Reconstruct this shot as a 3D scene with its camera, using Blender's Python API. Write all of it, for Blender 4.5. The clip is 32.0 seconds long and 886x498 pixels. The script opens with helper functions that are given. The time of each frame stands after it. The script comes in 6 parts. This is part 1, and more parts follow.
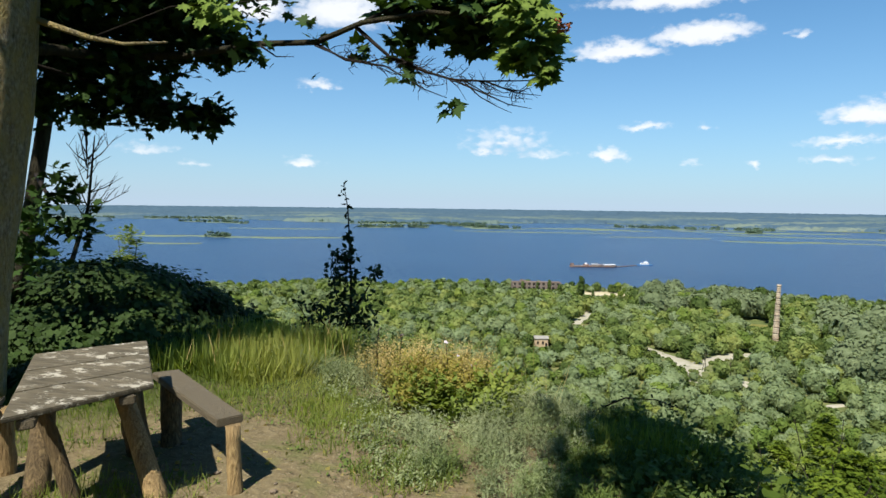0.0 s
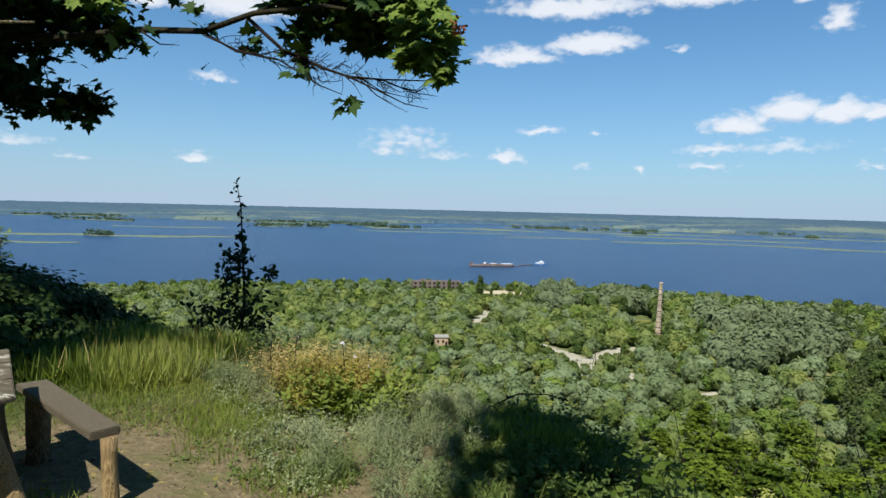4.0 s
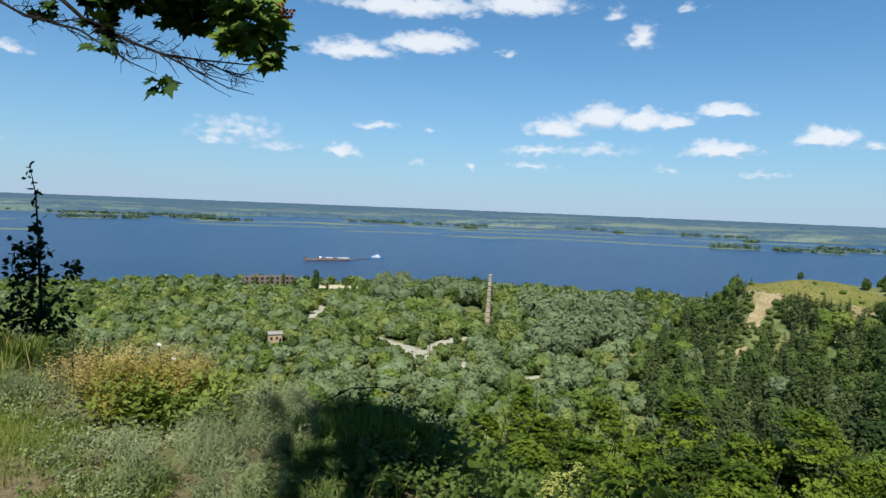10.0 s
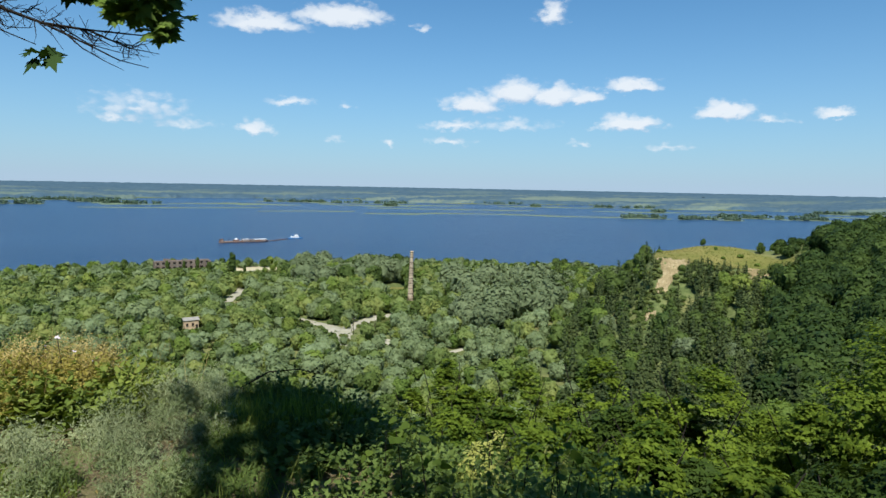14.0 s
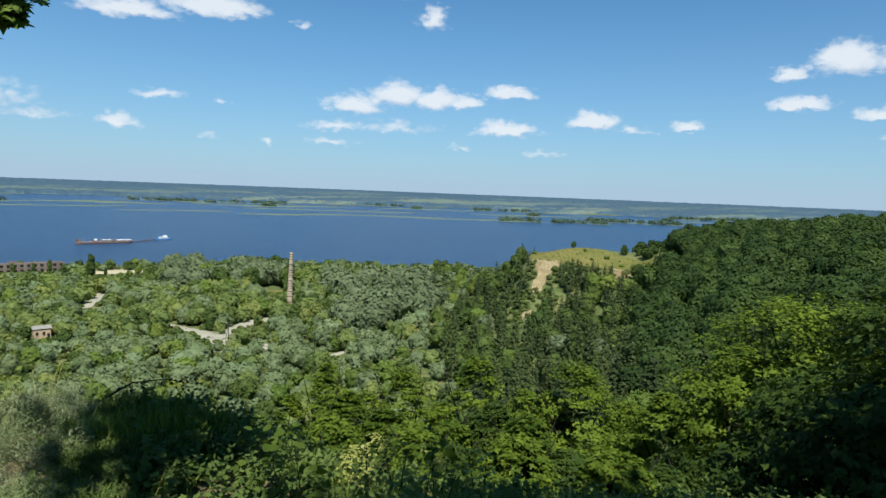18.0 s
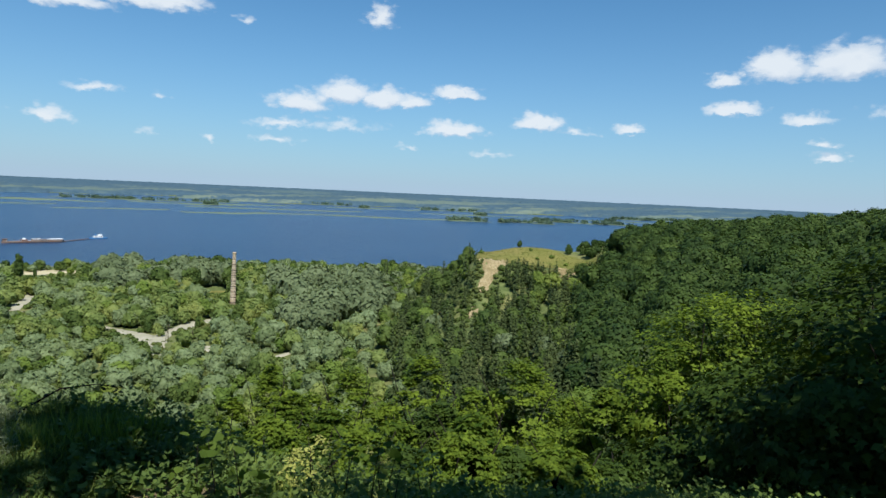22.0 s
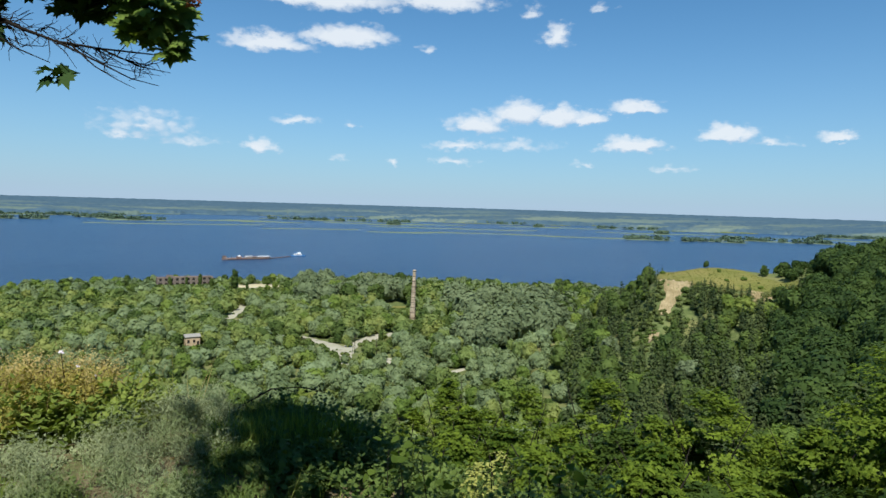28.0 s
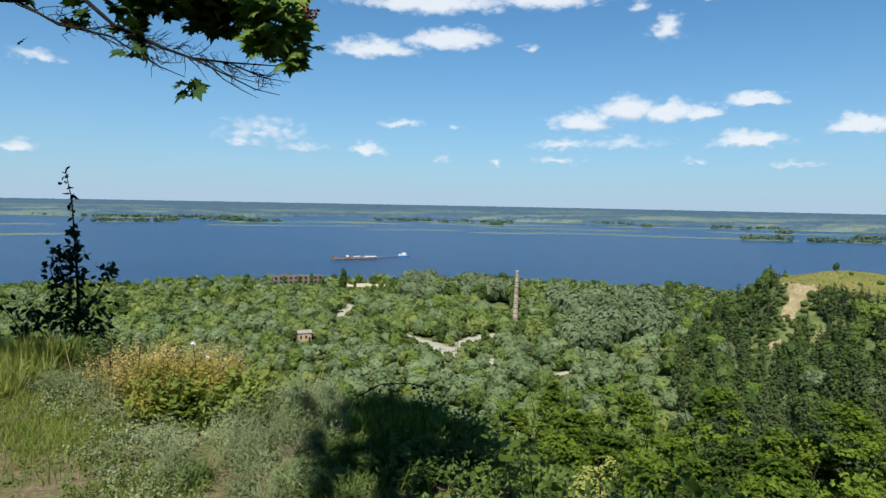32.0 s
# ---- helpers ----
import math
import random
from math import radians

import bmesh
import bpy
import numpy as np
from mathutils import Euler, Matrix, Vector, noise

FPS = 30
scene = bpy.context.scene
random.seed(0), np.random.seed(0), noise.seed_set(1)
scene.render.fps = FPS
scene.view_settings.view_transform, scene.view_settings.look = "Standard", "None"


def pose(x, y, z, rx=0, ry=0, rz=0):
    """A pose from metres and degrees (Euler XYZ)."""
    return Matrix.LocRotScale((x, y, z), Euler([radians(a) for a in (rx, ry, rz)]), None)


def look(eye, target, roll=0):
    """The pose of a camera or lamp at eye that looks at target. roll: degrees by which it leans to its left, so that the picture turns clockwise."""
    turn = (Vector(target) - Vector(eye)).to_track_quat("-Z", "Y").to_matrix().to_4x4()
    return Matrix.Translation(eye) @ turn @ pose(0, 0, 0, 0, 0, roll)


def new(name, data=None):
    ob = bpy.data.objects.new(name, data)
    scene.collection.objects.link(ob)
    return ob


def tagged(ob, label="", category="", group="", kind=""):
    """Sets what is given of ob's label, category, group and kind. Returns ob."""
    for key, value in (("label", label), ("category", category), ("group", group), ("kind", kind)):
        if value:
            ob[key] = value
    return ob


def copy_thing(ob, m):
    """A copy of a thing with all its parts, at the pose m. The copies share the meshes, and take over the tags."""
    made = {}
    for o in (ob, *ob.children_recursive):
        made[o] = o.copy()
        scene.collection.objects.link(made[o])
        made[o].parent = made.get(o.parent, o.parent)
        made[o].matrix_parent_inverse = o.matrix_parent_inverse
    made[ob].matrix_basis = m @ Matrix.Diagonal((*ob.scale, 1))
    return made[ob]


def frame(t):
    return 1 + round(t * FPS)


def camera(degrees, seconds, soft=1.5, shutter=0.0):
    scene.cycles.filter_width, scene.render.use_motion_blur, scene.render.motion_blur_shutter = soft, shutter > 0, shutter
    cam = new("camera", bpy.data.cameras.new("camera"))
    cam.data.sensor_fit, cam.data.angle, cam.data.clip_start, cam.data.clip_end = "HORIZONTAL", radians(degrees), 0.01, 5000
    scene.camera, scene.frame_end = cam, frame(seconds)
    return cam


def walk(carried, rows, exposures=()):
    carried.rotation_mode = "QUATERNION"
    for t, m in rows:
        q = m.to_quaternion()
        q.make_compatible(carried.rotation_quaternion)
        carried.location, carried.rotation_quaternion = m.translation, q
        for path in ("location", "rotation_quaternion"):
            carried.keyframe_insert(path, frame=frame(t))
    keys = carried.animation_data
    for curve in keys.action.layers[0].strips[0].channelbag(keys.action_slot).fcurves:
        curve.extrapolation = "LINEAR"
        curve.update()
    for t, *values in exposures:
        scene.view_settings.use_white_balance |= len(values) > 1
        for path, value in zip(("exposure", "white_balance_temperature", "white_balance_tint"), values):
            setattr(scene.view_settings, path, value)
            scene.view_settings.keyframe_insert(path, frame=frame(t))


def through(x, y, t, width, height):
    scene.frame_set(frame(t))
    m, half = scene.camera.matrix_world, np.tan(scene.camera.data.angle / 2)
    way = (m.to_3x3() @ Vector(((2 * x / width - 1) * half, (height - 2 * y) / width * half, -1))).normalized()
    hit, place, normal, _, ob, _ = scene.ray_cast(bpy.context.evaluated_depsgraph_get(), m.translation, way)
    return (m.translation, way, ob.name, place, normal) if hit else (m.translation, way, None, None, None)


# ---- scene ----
cam = camera(69.9, 32.0)
PATH = [
    (0, (0.000, 0.000, 1.400), (-0.411, 1.953, 1.263), 0.7),
    (0.5, (-0.006, 0.003, 1.400), (-0.381, 1.963, 1.260), 1.0),
    (1, (-0.004, 0.014, 1.401), (-0.340, 1.981, 1.266), 1.1),
    (1.5, (0.000, 0.021, 1.399), (-0.295, 1.994, 1.261), 1.2),
    (2, (0.010, 0.017, 1.399), (-0.252, 1.995, 1.268), 1.0),
    (2.5, (0.015, 0.022, 1.400), (-0.200, 2.006, 1.272), 1.2),
    (3, (0.021, 0.022, 1.400), (-0.145, 2.011, 1.276), 1.3),
    (3.5, (0.025, 0.022, 1.400), (-0.109, 2.014, 1.273), 1.3),
    (5.5, (0.027, 0.034, 1.394), (0.033, 2.028, 1.249), 2.0),
    (6, (0.027, 0.032, 1.396), (0.070, 2.026, 1.251), 2.2),
    (6.5, (0.031, 0.035, 1.393), (0.126, 2.027, 1.245), 2.2),
    (7, (0.036, 0.035, 1.393), (0.179, 2.024, 1.238), 2.4),
    (7.5, (0.041, 0.035, 1.394), (0.225, 2.021, 1.240), 2.2),
    (8, (0.046, 0.035, 1.396), (0.288, 2.015, 1.242), 2.2),
    (8.5, (0.052, 0.045, 1.394), (0.337, 2.019, 1.240), 2.1),
    (9, (0.053, 0.046, 1.397), (0.379, 2.014, 1.248), 2.1),
    (9.5, (0.057, 0.053, 1.393), (0.415, 2.015, 1.248), 2.1),
    (10, (0.062, 0.055, 1.394), (0.471, 2.008, 1.259), 2.3),
    (10.5, (0.066, 0.049, 1.396), (0.498, 1.996, 1.248), 2.1),
    (11, (0.070, 0.049, 1.394), (0.548, 1.985, 1.240), 1.9),
    (11.5, (0.078, 0.052, 1.396), (0.541, 1.990, 1.219), 1.4),
    (12, (0.091, 0.067, 1.390), (0.594, 1.993, 1.192), 1.0),
    (12.5, (0.102, 0.081, 1.382), (0.612, 2.000, 1.144), 0.8),
    (13, (0.102, 0.070, 1.387), (0.663, 1.976, 1.157), 0.8),
    (13.5, (0.102, 0.074, 1.389), (0.703, 1.970, 1.174), 0.8),
    (14, (0.098, 0.071, 1.390), (0.747, 1.952, 1.189), 1.1),
    (14.5, (0.099, 0.059, 1.392), (0.789, 1.925, 1.193), 1.1),
    (16.5, (0.085, 0.006, 1.408), (0.949, 1.801, 1.226), 1.9),
    (17, (0.071, -0.031, 1.424), (0.972, 1.745, 1.240), 2.3),
    (17.5, (0.078, -0.025, 1.422), (1.025, 1.726, 1.237), 2.3),
    (18, (0.104, 0.020, 1.408), (1.091, 1.749, 1.223), 2.2),
    (18.5, (0.105, 0.008, 1.410), (1.142, 1.708, 1.221), 2.4),
    (19, (0.116, 0.027, 1.401), (1.179, 1.711, 1.215), 2.6),
    (19.5, (0.125, 0.045, 1.397), (1.211, 1.713, 1.208), 2.7),
    (20, (0.132, 0.049, 1.392), (1.245, 1.700, 1.205), 2.8),
    (20.5, (0.132, 0.043, 1.396), (1.280, 1.670, 1.207), 2.7),
    (21, (0.139, 0.046, 1.392), (1.314, 1.654, 1.204), 2.7),
    (21.5, (0.137, 0.052, 1.394), (1.307, 1.663, 1.209), 2.8),
    (22, (0.129, 0.043, 1.399), (1.257, 1.685, 1.219), 2.6),
    (22.5, (0.120, 0.031, 1.401), (1.207, 1.700, 1.222), 2.4),
    (23, (0.120, 0.032, 1.400), (1.162, 1.731, 1.231), 2.2),
    (23.5, (0.132, 0.048, 1.394), (1.130, 1.773, 1.227), 1.7),
    (24, (0.126, 0.043, 1.393), (1.094, 1.785, 1.229), 1.6),
    (24.5, (0.116, 0.055, 1.389), (1.045, 1.818, 1.224), 1.7),
    (25, (0.109, 0.046, 1.392), (1.007, 1.825, 1.223), 1.8),
    (25.5, (0.111, 0.046, 1.392), (0.967, 1.846, 1.231), 1.6),
    (27.5, (0.081, 0.036, 1.396), (0.769, 1.909, 1.251), 1.6),
    (28, (0.083, 0.057, 1.390), (0.724, 1.946, 1.249), 1.7),
    (28.5, (0.081, 0.059, 1.387), (0.675, 1.964, 1.247), 1.5),
    (29, (0.085, 0.062, 1.386), (0.627, 1.982, 1.244), 1.1),
    (29.5, (0.080, 0.057, 1.386), (0.585, 1.987, 1.246), 0.9),
    (30, (0.070, 0.055, 1.386), (0.551, 1.991, 1.238), 1.1),
    (30.5, (0.066, 0.057, 1.383), (0.507, 2.002, 1.240), 1.1),
    (31, (0.062, 0.056, 1.383), (0.468, 2.009, 1.238), 1.1),
    (31.5, (0.057, 0.052, 1.385), (0.426, 2.012, 1.241), 1.0),
    (32, (0.055, 0.046, 1.385), (0.383, 2.014, 1.238), 1.1),
]
walk(cam, [(t, look(eye, target, roll)) for t, eye, target, roll in PATH], exposures=[(0, 0.60, 6500, 10), (2, 0.42, 6400, 10), (6, 0.37, 6250, 10), (13, 0.37, 6200, 8), (19, 0.30, 6150, 7), (25, 0.30, 6150, 7), (32, 0.36, 6200, 8)])

# ---- light ----
SUN_EL, SUN_AZ = 57.0, 199.0            # degrees above the horizon; clockwise from +Y
world = bpy.data.worlds.new("sky")
scene.world = world
world.use_nodes = True


def link(nt, a, b):
    nt.links.new(a, b)


def vmath(nt, op, a, b=None, c=None):
    n = nt.nodes.new("ShaderNodeVectorMath")
    n.operation = op
    for i, v in enumerate((a, b, c)):
        if v is None:
            continue
        if isinstance(v, (tuple, list)):
            n.inputs[i].default_value = v
        else:
            nt.links.new(v, n.inputs[i])
    return n


def fmath(nt, op, a, b=None, c=None, clamp=False):
    n = nt.nodes.new("ShaderNodeMath")
    n.operation, n.use_clamp = op, clamp
    for i, v in enumerate((a, b, c)):
        if v is None:
            continue
        if isinstance(v, (int, float)):
            n.inputs[i].default_value = v
        else:
            nt.links.new(v, n.inputs[i])
    return n.outputs[0]


# clouds: azimuth, height, half width, half height in degrees, density
CLOUDS = [
    (-28.0, 16.2, 3.6, 1.3, 1.0), (-21.0, 16.6, 6.0, 2.0, 1.0), (-23.0, 10.35, 2.6, 0.6, 0.55), (-24.3, 3.7, 2.2, 0.6, 0.7),
    (-33.4, 3.3, 1.6, 0.4, 0.4), (-37.0, 4.4, 3.0, 0.6, 0.4), (-6.5, 6.1, 4.8, 1.4, 0.5), (-8.2, 5.0, 3.2, 0.5, 0.5), (-3.2, 4.8, 3.5, 0.6, 0.4), (5.5, 7.0, 2.3, 0.5, 0.6),
    (10.2, 6.8, 0.9, 0.4, 0.4), (2.4, 4.75, 2.0, 0.8, 0.75), (13.9, 3.7, 0.8, 0.4, 0.6), (9.1, 3.75, 0.8, 0.4, 0.35),
    (3.2, 13.3, 4.6, 1.1, 1.0), (9.8, 14.3, 5.0, 1.2, 1.1), (8.0, 17.3, 9.0, 1.3, 0.95), (18.0, 17.6, 6.5, 1.2, 0.9), (16.9, 13.5, 1.3, 0.45, 0.5),
    (28.2, 14.8, 1.5, 1.4, 0.85), (26.0, 16.6, 1.3, 0.8, 0.5), (32.0, 16.8, 1.2, 0.5, 0.4),
    (21.5, 7.4, 3.6, 1.2, 0.9), (25.2, 8.4, 3.2, 1.5, 1.1), (28.6, 8.1, 2.6, 1.3, 1.1), (31.2, 7.9, 2.0, 1.0, 1.0), (20.0, 5.3, 3.8, 0.6, 0.6), (25.0, 5.6, 4.5, 0.7, 0.4), (19.6, 4.0, 2.6, 0.5, 0.55),
    (35.0, 8.8, 2.8, 0.85, 1.1), (35.0, 5.7, 3.6, 0.95, 1.0), (42.4, 6.6, 2.7, 0.95, 1.1), (45.6, 5.7, 2.2, 0.45, 0.55), (50.2, 6.1, 1.9, 0.55, 0.9),
    (30.8, 3.85, 1.3, 0.35, 0.45), (38.0, 3.6, 3.0, 0.35, 0.35), (57.5, 10.2, 1.8, 0.8, 0.9), (61.2, 11.2, 3.0, 1.6, 1.15), (66.0, 11.2, 4.2, 1.8, 1.15),
    (58.2, 7.8, 2.9, 0.75, 1.0), (63.6, 6.9, 2.3, 0.75, 0.9), (64.8, 5.1, 1.3, 0.45, 0.7), (65.5, 4.1, 1.7, 0.45, 0.7), (69.0, 7.5, 2.5, 0.8, 0.4),
]


def build_sky():
    nt = world.node_tree
    nt.nodes.clear()
    out = nt.nodes.new("ShaderNodeOutputWorld")
    bg = nt.nodes.new("ShaderNodeBackground")
    sky = nt.nodes.new("ShaderNodeTexSky")
    sky.sky_type, sky.sun_disc = "NISHITA", False
    sky.sun_elevation, sky.sun_rotation = radians(SUN_EL), radians(SUN_AZ)
    sky.altitude, sky.air_density, sky.dust_density, sky.ozone_density = 100, 1.0, 0.25, 4.0
    tc = nt.nodes.new("ShaderNodeTexCoord")
    d = tc.outputs["Generated"]
    up = vmath(nt, "MAXIMUM", d, (-2, -2, 0.012))
    link(nt, up.outputs[0], sky.inputs["Vector"])
    sep = nt.nodes.new("ShaderNodeSeparateXYZ")
    link(nt, d, sep.inputs[0])
    az = fmath(nt, "MULTIPLY", fmath(nt, "ARCTAN2", sep.outputs[0], sep.outputs[1]), 57.29578)
    el = fmath(nt, "MULTIPLY", fmath(nt, "ARCSINE", sep.outputs[2]), 57.29578)
    com = nt.nodes.new("ShaderNodeCombineXYZ")
    link(nt, az, com.inputs[0]), link(nt, el, com.inputs[1])
    # billows: the field is shifted by noise at two scales
    n1 = nt.nodes.new("ShaderNodeTexNoise")
    n1.inputs["Scale"].default_value, n1.inputs["Detail"].default_value = 0.55, 6.0
    n1.inputs["Roughness"].default_value = 0.6
    st = vmath(nt, "MULTIPLY", com.outputs[0], (1.0, 1.7, 1.0))
    link(nt, st.outputs[0], n1.inputs["Vector"])
    off = vmath(nt, "MULTIPLY_ADD", n1.outputs["Color"], (3.0, 1.6, 0.0), (-1.5, -0.8, 0.0))
    p = vmath(nt, "ADD", com.outputs[0], off.outputs[0]).outputs[0]

    def field(p):
        """How deep a direction lies inside the clouds, with round tops and flat feet."""
        best = None
        for a, e, w, h, k in CLOUDS:
            q = vmath(nt, "MULTIPLY_ADD", p, (1 / w, 0.75 / h, 0), (-a / w, -0.75 * (e - 0.4 * h) / h, 0)).outputs[0]
            r = vmath(nt, "MULTIPLY", q, (-1, -2.2, 0)).outputs[0]
            m = vmath(nt, "MAXIMUM", q, r).outputs[0]
            ln = vmath(nt, "LENGTH", m).outputs["Value"]
            v = fmath(nt, "MULTIPLY_ADD", ln, -k, k)
            best = v if best is None else fmath(nt, "MAXIMUM", best, v)
        return best

    def ranged(v, a, b, c=0.0, d=1.0, how="LINEAR"):
        r = nt.nodes.new("ShaderNodeMapRange")
        r.interpolation_type = how
        link(nt, v, r.inputs["Value"])
        for key, val in (("From Min", a), ("From Max", b), ("To Min", c), ("To Max", d)):
            r.inputs[key].default_value = val
        return r.outputs["Result"]

    best = field(p)
    above = field(vmath(nt, "ADD", p, (-0.25, 0.8, 0)).outputs[0])
    n2 = nt.nodes.new("ShaderNodeTexNoise")
    n2.inputs["Scale"].default_value, n2.inputs["Detail"].default_value = 1.25, 9.0
    n2.inputs["Roughness"].default_value = 0.58
    link(nt, st.outputs[0], n2.inputs["Vector"])
    vor = nt.nodes.new("ShaderNodeTexVoronoi")
    vor.feature, vor.inputs["Scale"].default_value = "SMOOTH_F1", 1.15
    link(nt, vmath(nt, "ADD", st.outputs[0], vmath(nt, "SCALE", n2.outputs["Color"]).outputs[0]).outputs[0], vor.inputs["Vector"])
    puff = fmath(nt, "MULTIPLY_ADD", vor.outputs["Distance"], -0.65, 0.27)
    grain = fmath(nt, "MULTIPLY_ADD", n2.outputs["Fac"], 0.75, -0.36)
    dens = fmath(nt, "ADD", best, fmath(nt, "ADD", grain, puff))
    fac = fmath(nt, "MULTIPLY", ranged(dens, 0.0, 0.50, 0.0, 0.92, "SMOOTHSTEP"), ranged(best, -0.06, 0.05))
    fac = fmath(nt, "MULTIPLY", fac, ranged(best, 0.0, 0.6, 0.25, 1.0))
    body = nt.nodes.new("ShaderNodeMix")
    body.data_type = "RGBA"
    body.inputs["A"].default_value, body.inputs["B"].default_value = CLOUD_DIM, CLOUD_LIT
    lit = fmath(nt, "ADD", ranged(fmath(nt, "SUBTRACT", above, best), -0.30, 0.25, 1.0, 0.0), fmath(nt, "MULTIPLY", puff, 0.9))
    link(nt, fmath(nt, "ADD", lit, 0.1, clamp=True), body.inputs["Factor"])
    tint = nt.nodes.new("ShaderNodeMix")
    tint.data_type, tint.blend_type = "RGBA", "MULTIPLY"
    tint.inputs["Factor"].default_value = 1.0
    tint.inputs["B"].default_value = SKY_TINT
    link(nt, sky.outputs[0], tint.inputs["A"])
    haze = nt.nodes.new("ShaderNodeMix")
    haze.data_type = "RGBA"
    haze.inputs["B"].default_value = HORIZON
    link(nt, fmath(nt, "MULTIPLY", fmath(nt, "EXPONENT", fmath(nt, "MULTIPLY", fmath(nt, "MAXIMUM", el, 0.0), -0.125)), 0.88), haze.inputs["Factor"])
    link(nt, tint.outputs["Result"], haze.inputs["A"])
    tint = haze
    mix = nt.nodes.new("ShaderNodeMix")
    mix.data_type = "RGBA"
    link(nt, fac, mix.inputs["Factor"]), link(nt, tint.outputs["Result"], mix.inputs["A"]), link(nt, body.outputs["Result"], mix.inputs["B"])
    link(nt, mix.outputs["Result"], bg.inputs["Color"])
    bg.inputs["Strength"].default_value = SKY_POWER
    link(nt, bg.outputs[0], out.inputs["Surface"])


SKY_POWER = 0.073
SKY_TINT = (0.53, 1.05, 1.24, 1)
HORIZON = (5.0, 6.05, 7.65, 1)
CLOUD_DIM, CLOUD_LIT = (6.3, 7.2, 8.5, 1), (9.4, 9.6, 9.9, 1)
build_sky()
sun_data = bpy.data.lights.new("sun", "SUN")
sun_data.energy, sun_data.angle, sun_data.color = 5.0, radians(0.53), (1.0, 0.95, 0.86)
sun = new("sun", sun_data)
sa, se = radians(SUN_AZ), radians(SUN_EL)
sun.matrix_world = look((0, 0, 0), (-math.sin(sa) * math.cos(se), -math.cos(sa) * math.cos(se), -math.sin(se)))


# ---- materials ----
def material(name, rough=0.8, spec=0.3, metal=0.0):
    m = bpy.data.materials.new(name)
    m.use_nodes = True
    b = m.node_tree.nodes["Principled BSDF"]
    b.inputs["Roughness"].default_value, b.inputs["Specular IOR Level"].default_value, b.inputs["Metallic"].default_value = rough, spec, metal
    return m, m.node_tree, b


def noise_fac(nt, scale, detail=4.0, stretch=(1, 1, 1), coords="Object", rough=0.6, lo=0.3, hi=0.7):
    tc = nt.nodes.new("ShaderNodeTexCoord")
    v = vmath(nt, "MULTIPLY", tc.outputs[coords], stretch).outputs[0]
    n = nt.nodes.new("ShaderNodeTexNoise")
    n.inputs["Scale"].default_value, n.inputs["Detail"].default_value, n.inputs["Roughness"].default_value = scale, detail, rough
    link(nt, v, n.inputs["Vector"])
    r = nt.nodes.new("ShaderNodeMapRange")
    r.inputs["From Min"].default_value, r.inputs["From Max"].default_value = lo, hi
    link(nt, n.outputs["Fac"], r.inputs["Value"])
    return r.outputs["Result"]


def blend(nt, fac, a, b, how="MIX"):
    n = nt.nodes.new("ShaderNodeMix")
    n.data_type, n.blend_type = "RGBA", how
    if isinstance(fac, (int, float)):
        n.inputs["Factor"].default_value = fac
    else:
        link(nt, fac, n.inputs["Factor"])
    for key, v in (("A", a), ("B", b)):
        if isinstance(v, tuple):
            n.inputs[key].default_value = (*v, 1)
        else:
            link(nt, v, n.inputs[key])
    return n.outputs["Result"]


def bump(nt, b, height, strength=0.4, distance=0.02):
    n = nt.nodes.new("ShaderNodeBump")
    n.inputs["Strength"].default_value, n.inputs["Distance"].default_value = strength, distance
    link(nt, height, n.inputs["Height"])
    link(nt, n.outputs[0], b.inputs["Normal"])


def mottled(name, c1, c2, c3=None, scale=1.0, fine=14.0, stretch=(1, 1, 1), rough=0.85, spec=0.2, relief=0.3, depth=0.02, metal=0.0, vary=0.0):
    """A surface of two tones with fine grain, patches of a third tone and relief."""
    m, nt, b = material(name, rough, spec, metal)
    big, small = noise_fac(nt, scale, 4, stretch), noise_fac(nt, scale * fine, 5, stretch)
    col = blend(nt, small, c1, c2)
    if c3:
        col = blend(nt, big, col, c3)
    if vary:
        oi = nt.nodes.new("ShaderNodeObjectInfo")
        hsv = nt.nodes.new("ShaderNodeHueSaturation")
        link(nt, fmath(nt, "MULTIPLY_ADD", oi.outputs["Random"], 2 * vary, 1 - vary), hsv.inputs["Value"])
        link(nt, col, hsv.inputs["Color"])
        col = hsv.outputs[0]
    link(nt, col, b.inputs["Base Color"])
    bump(nt, b, small, relief, depth)
    return m


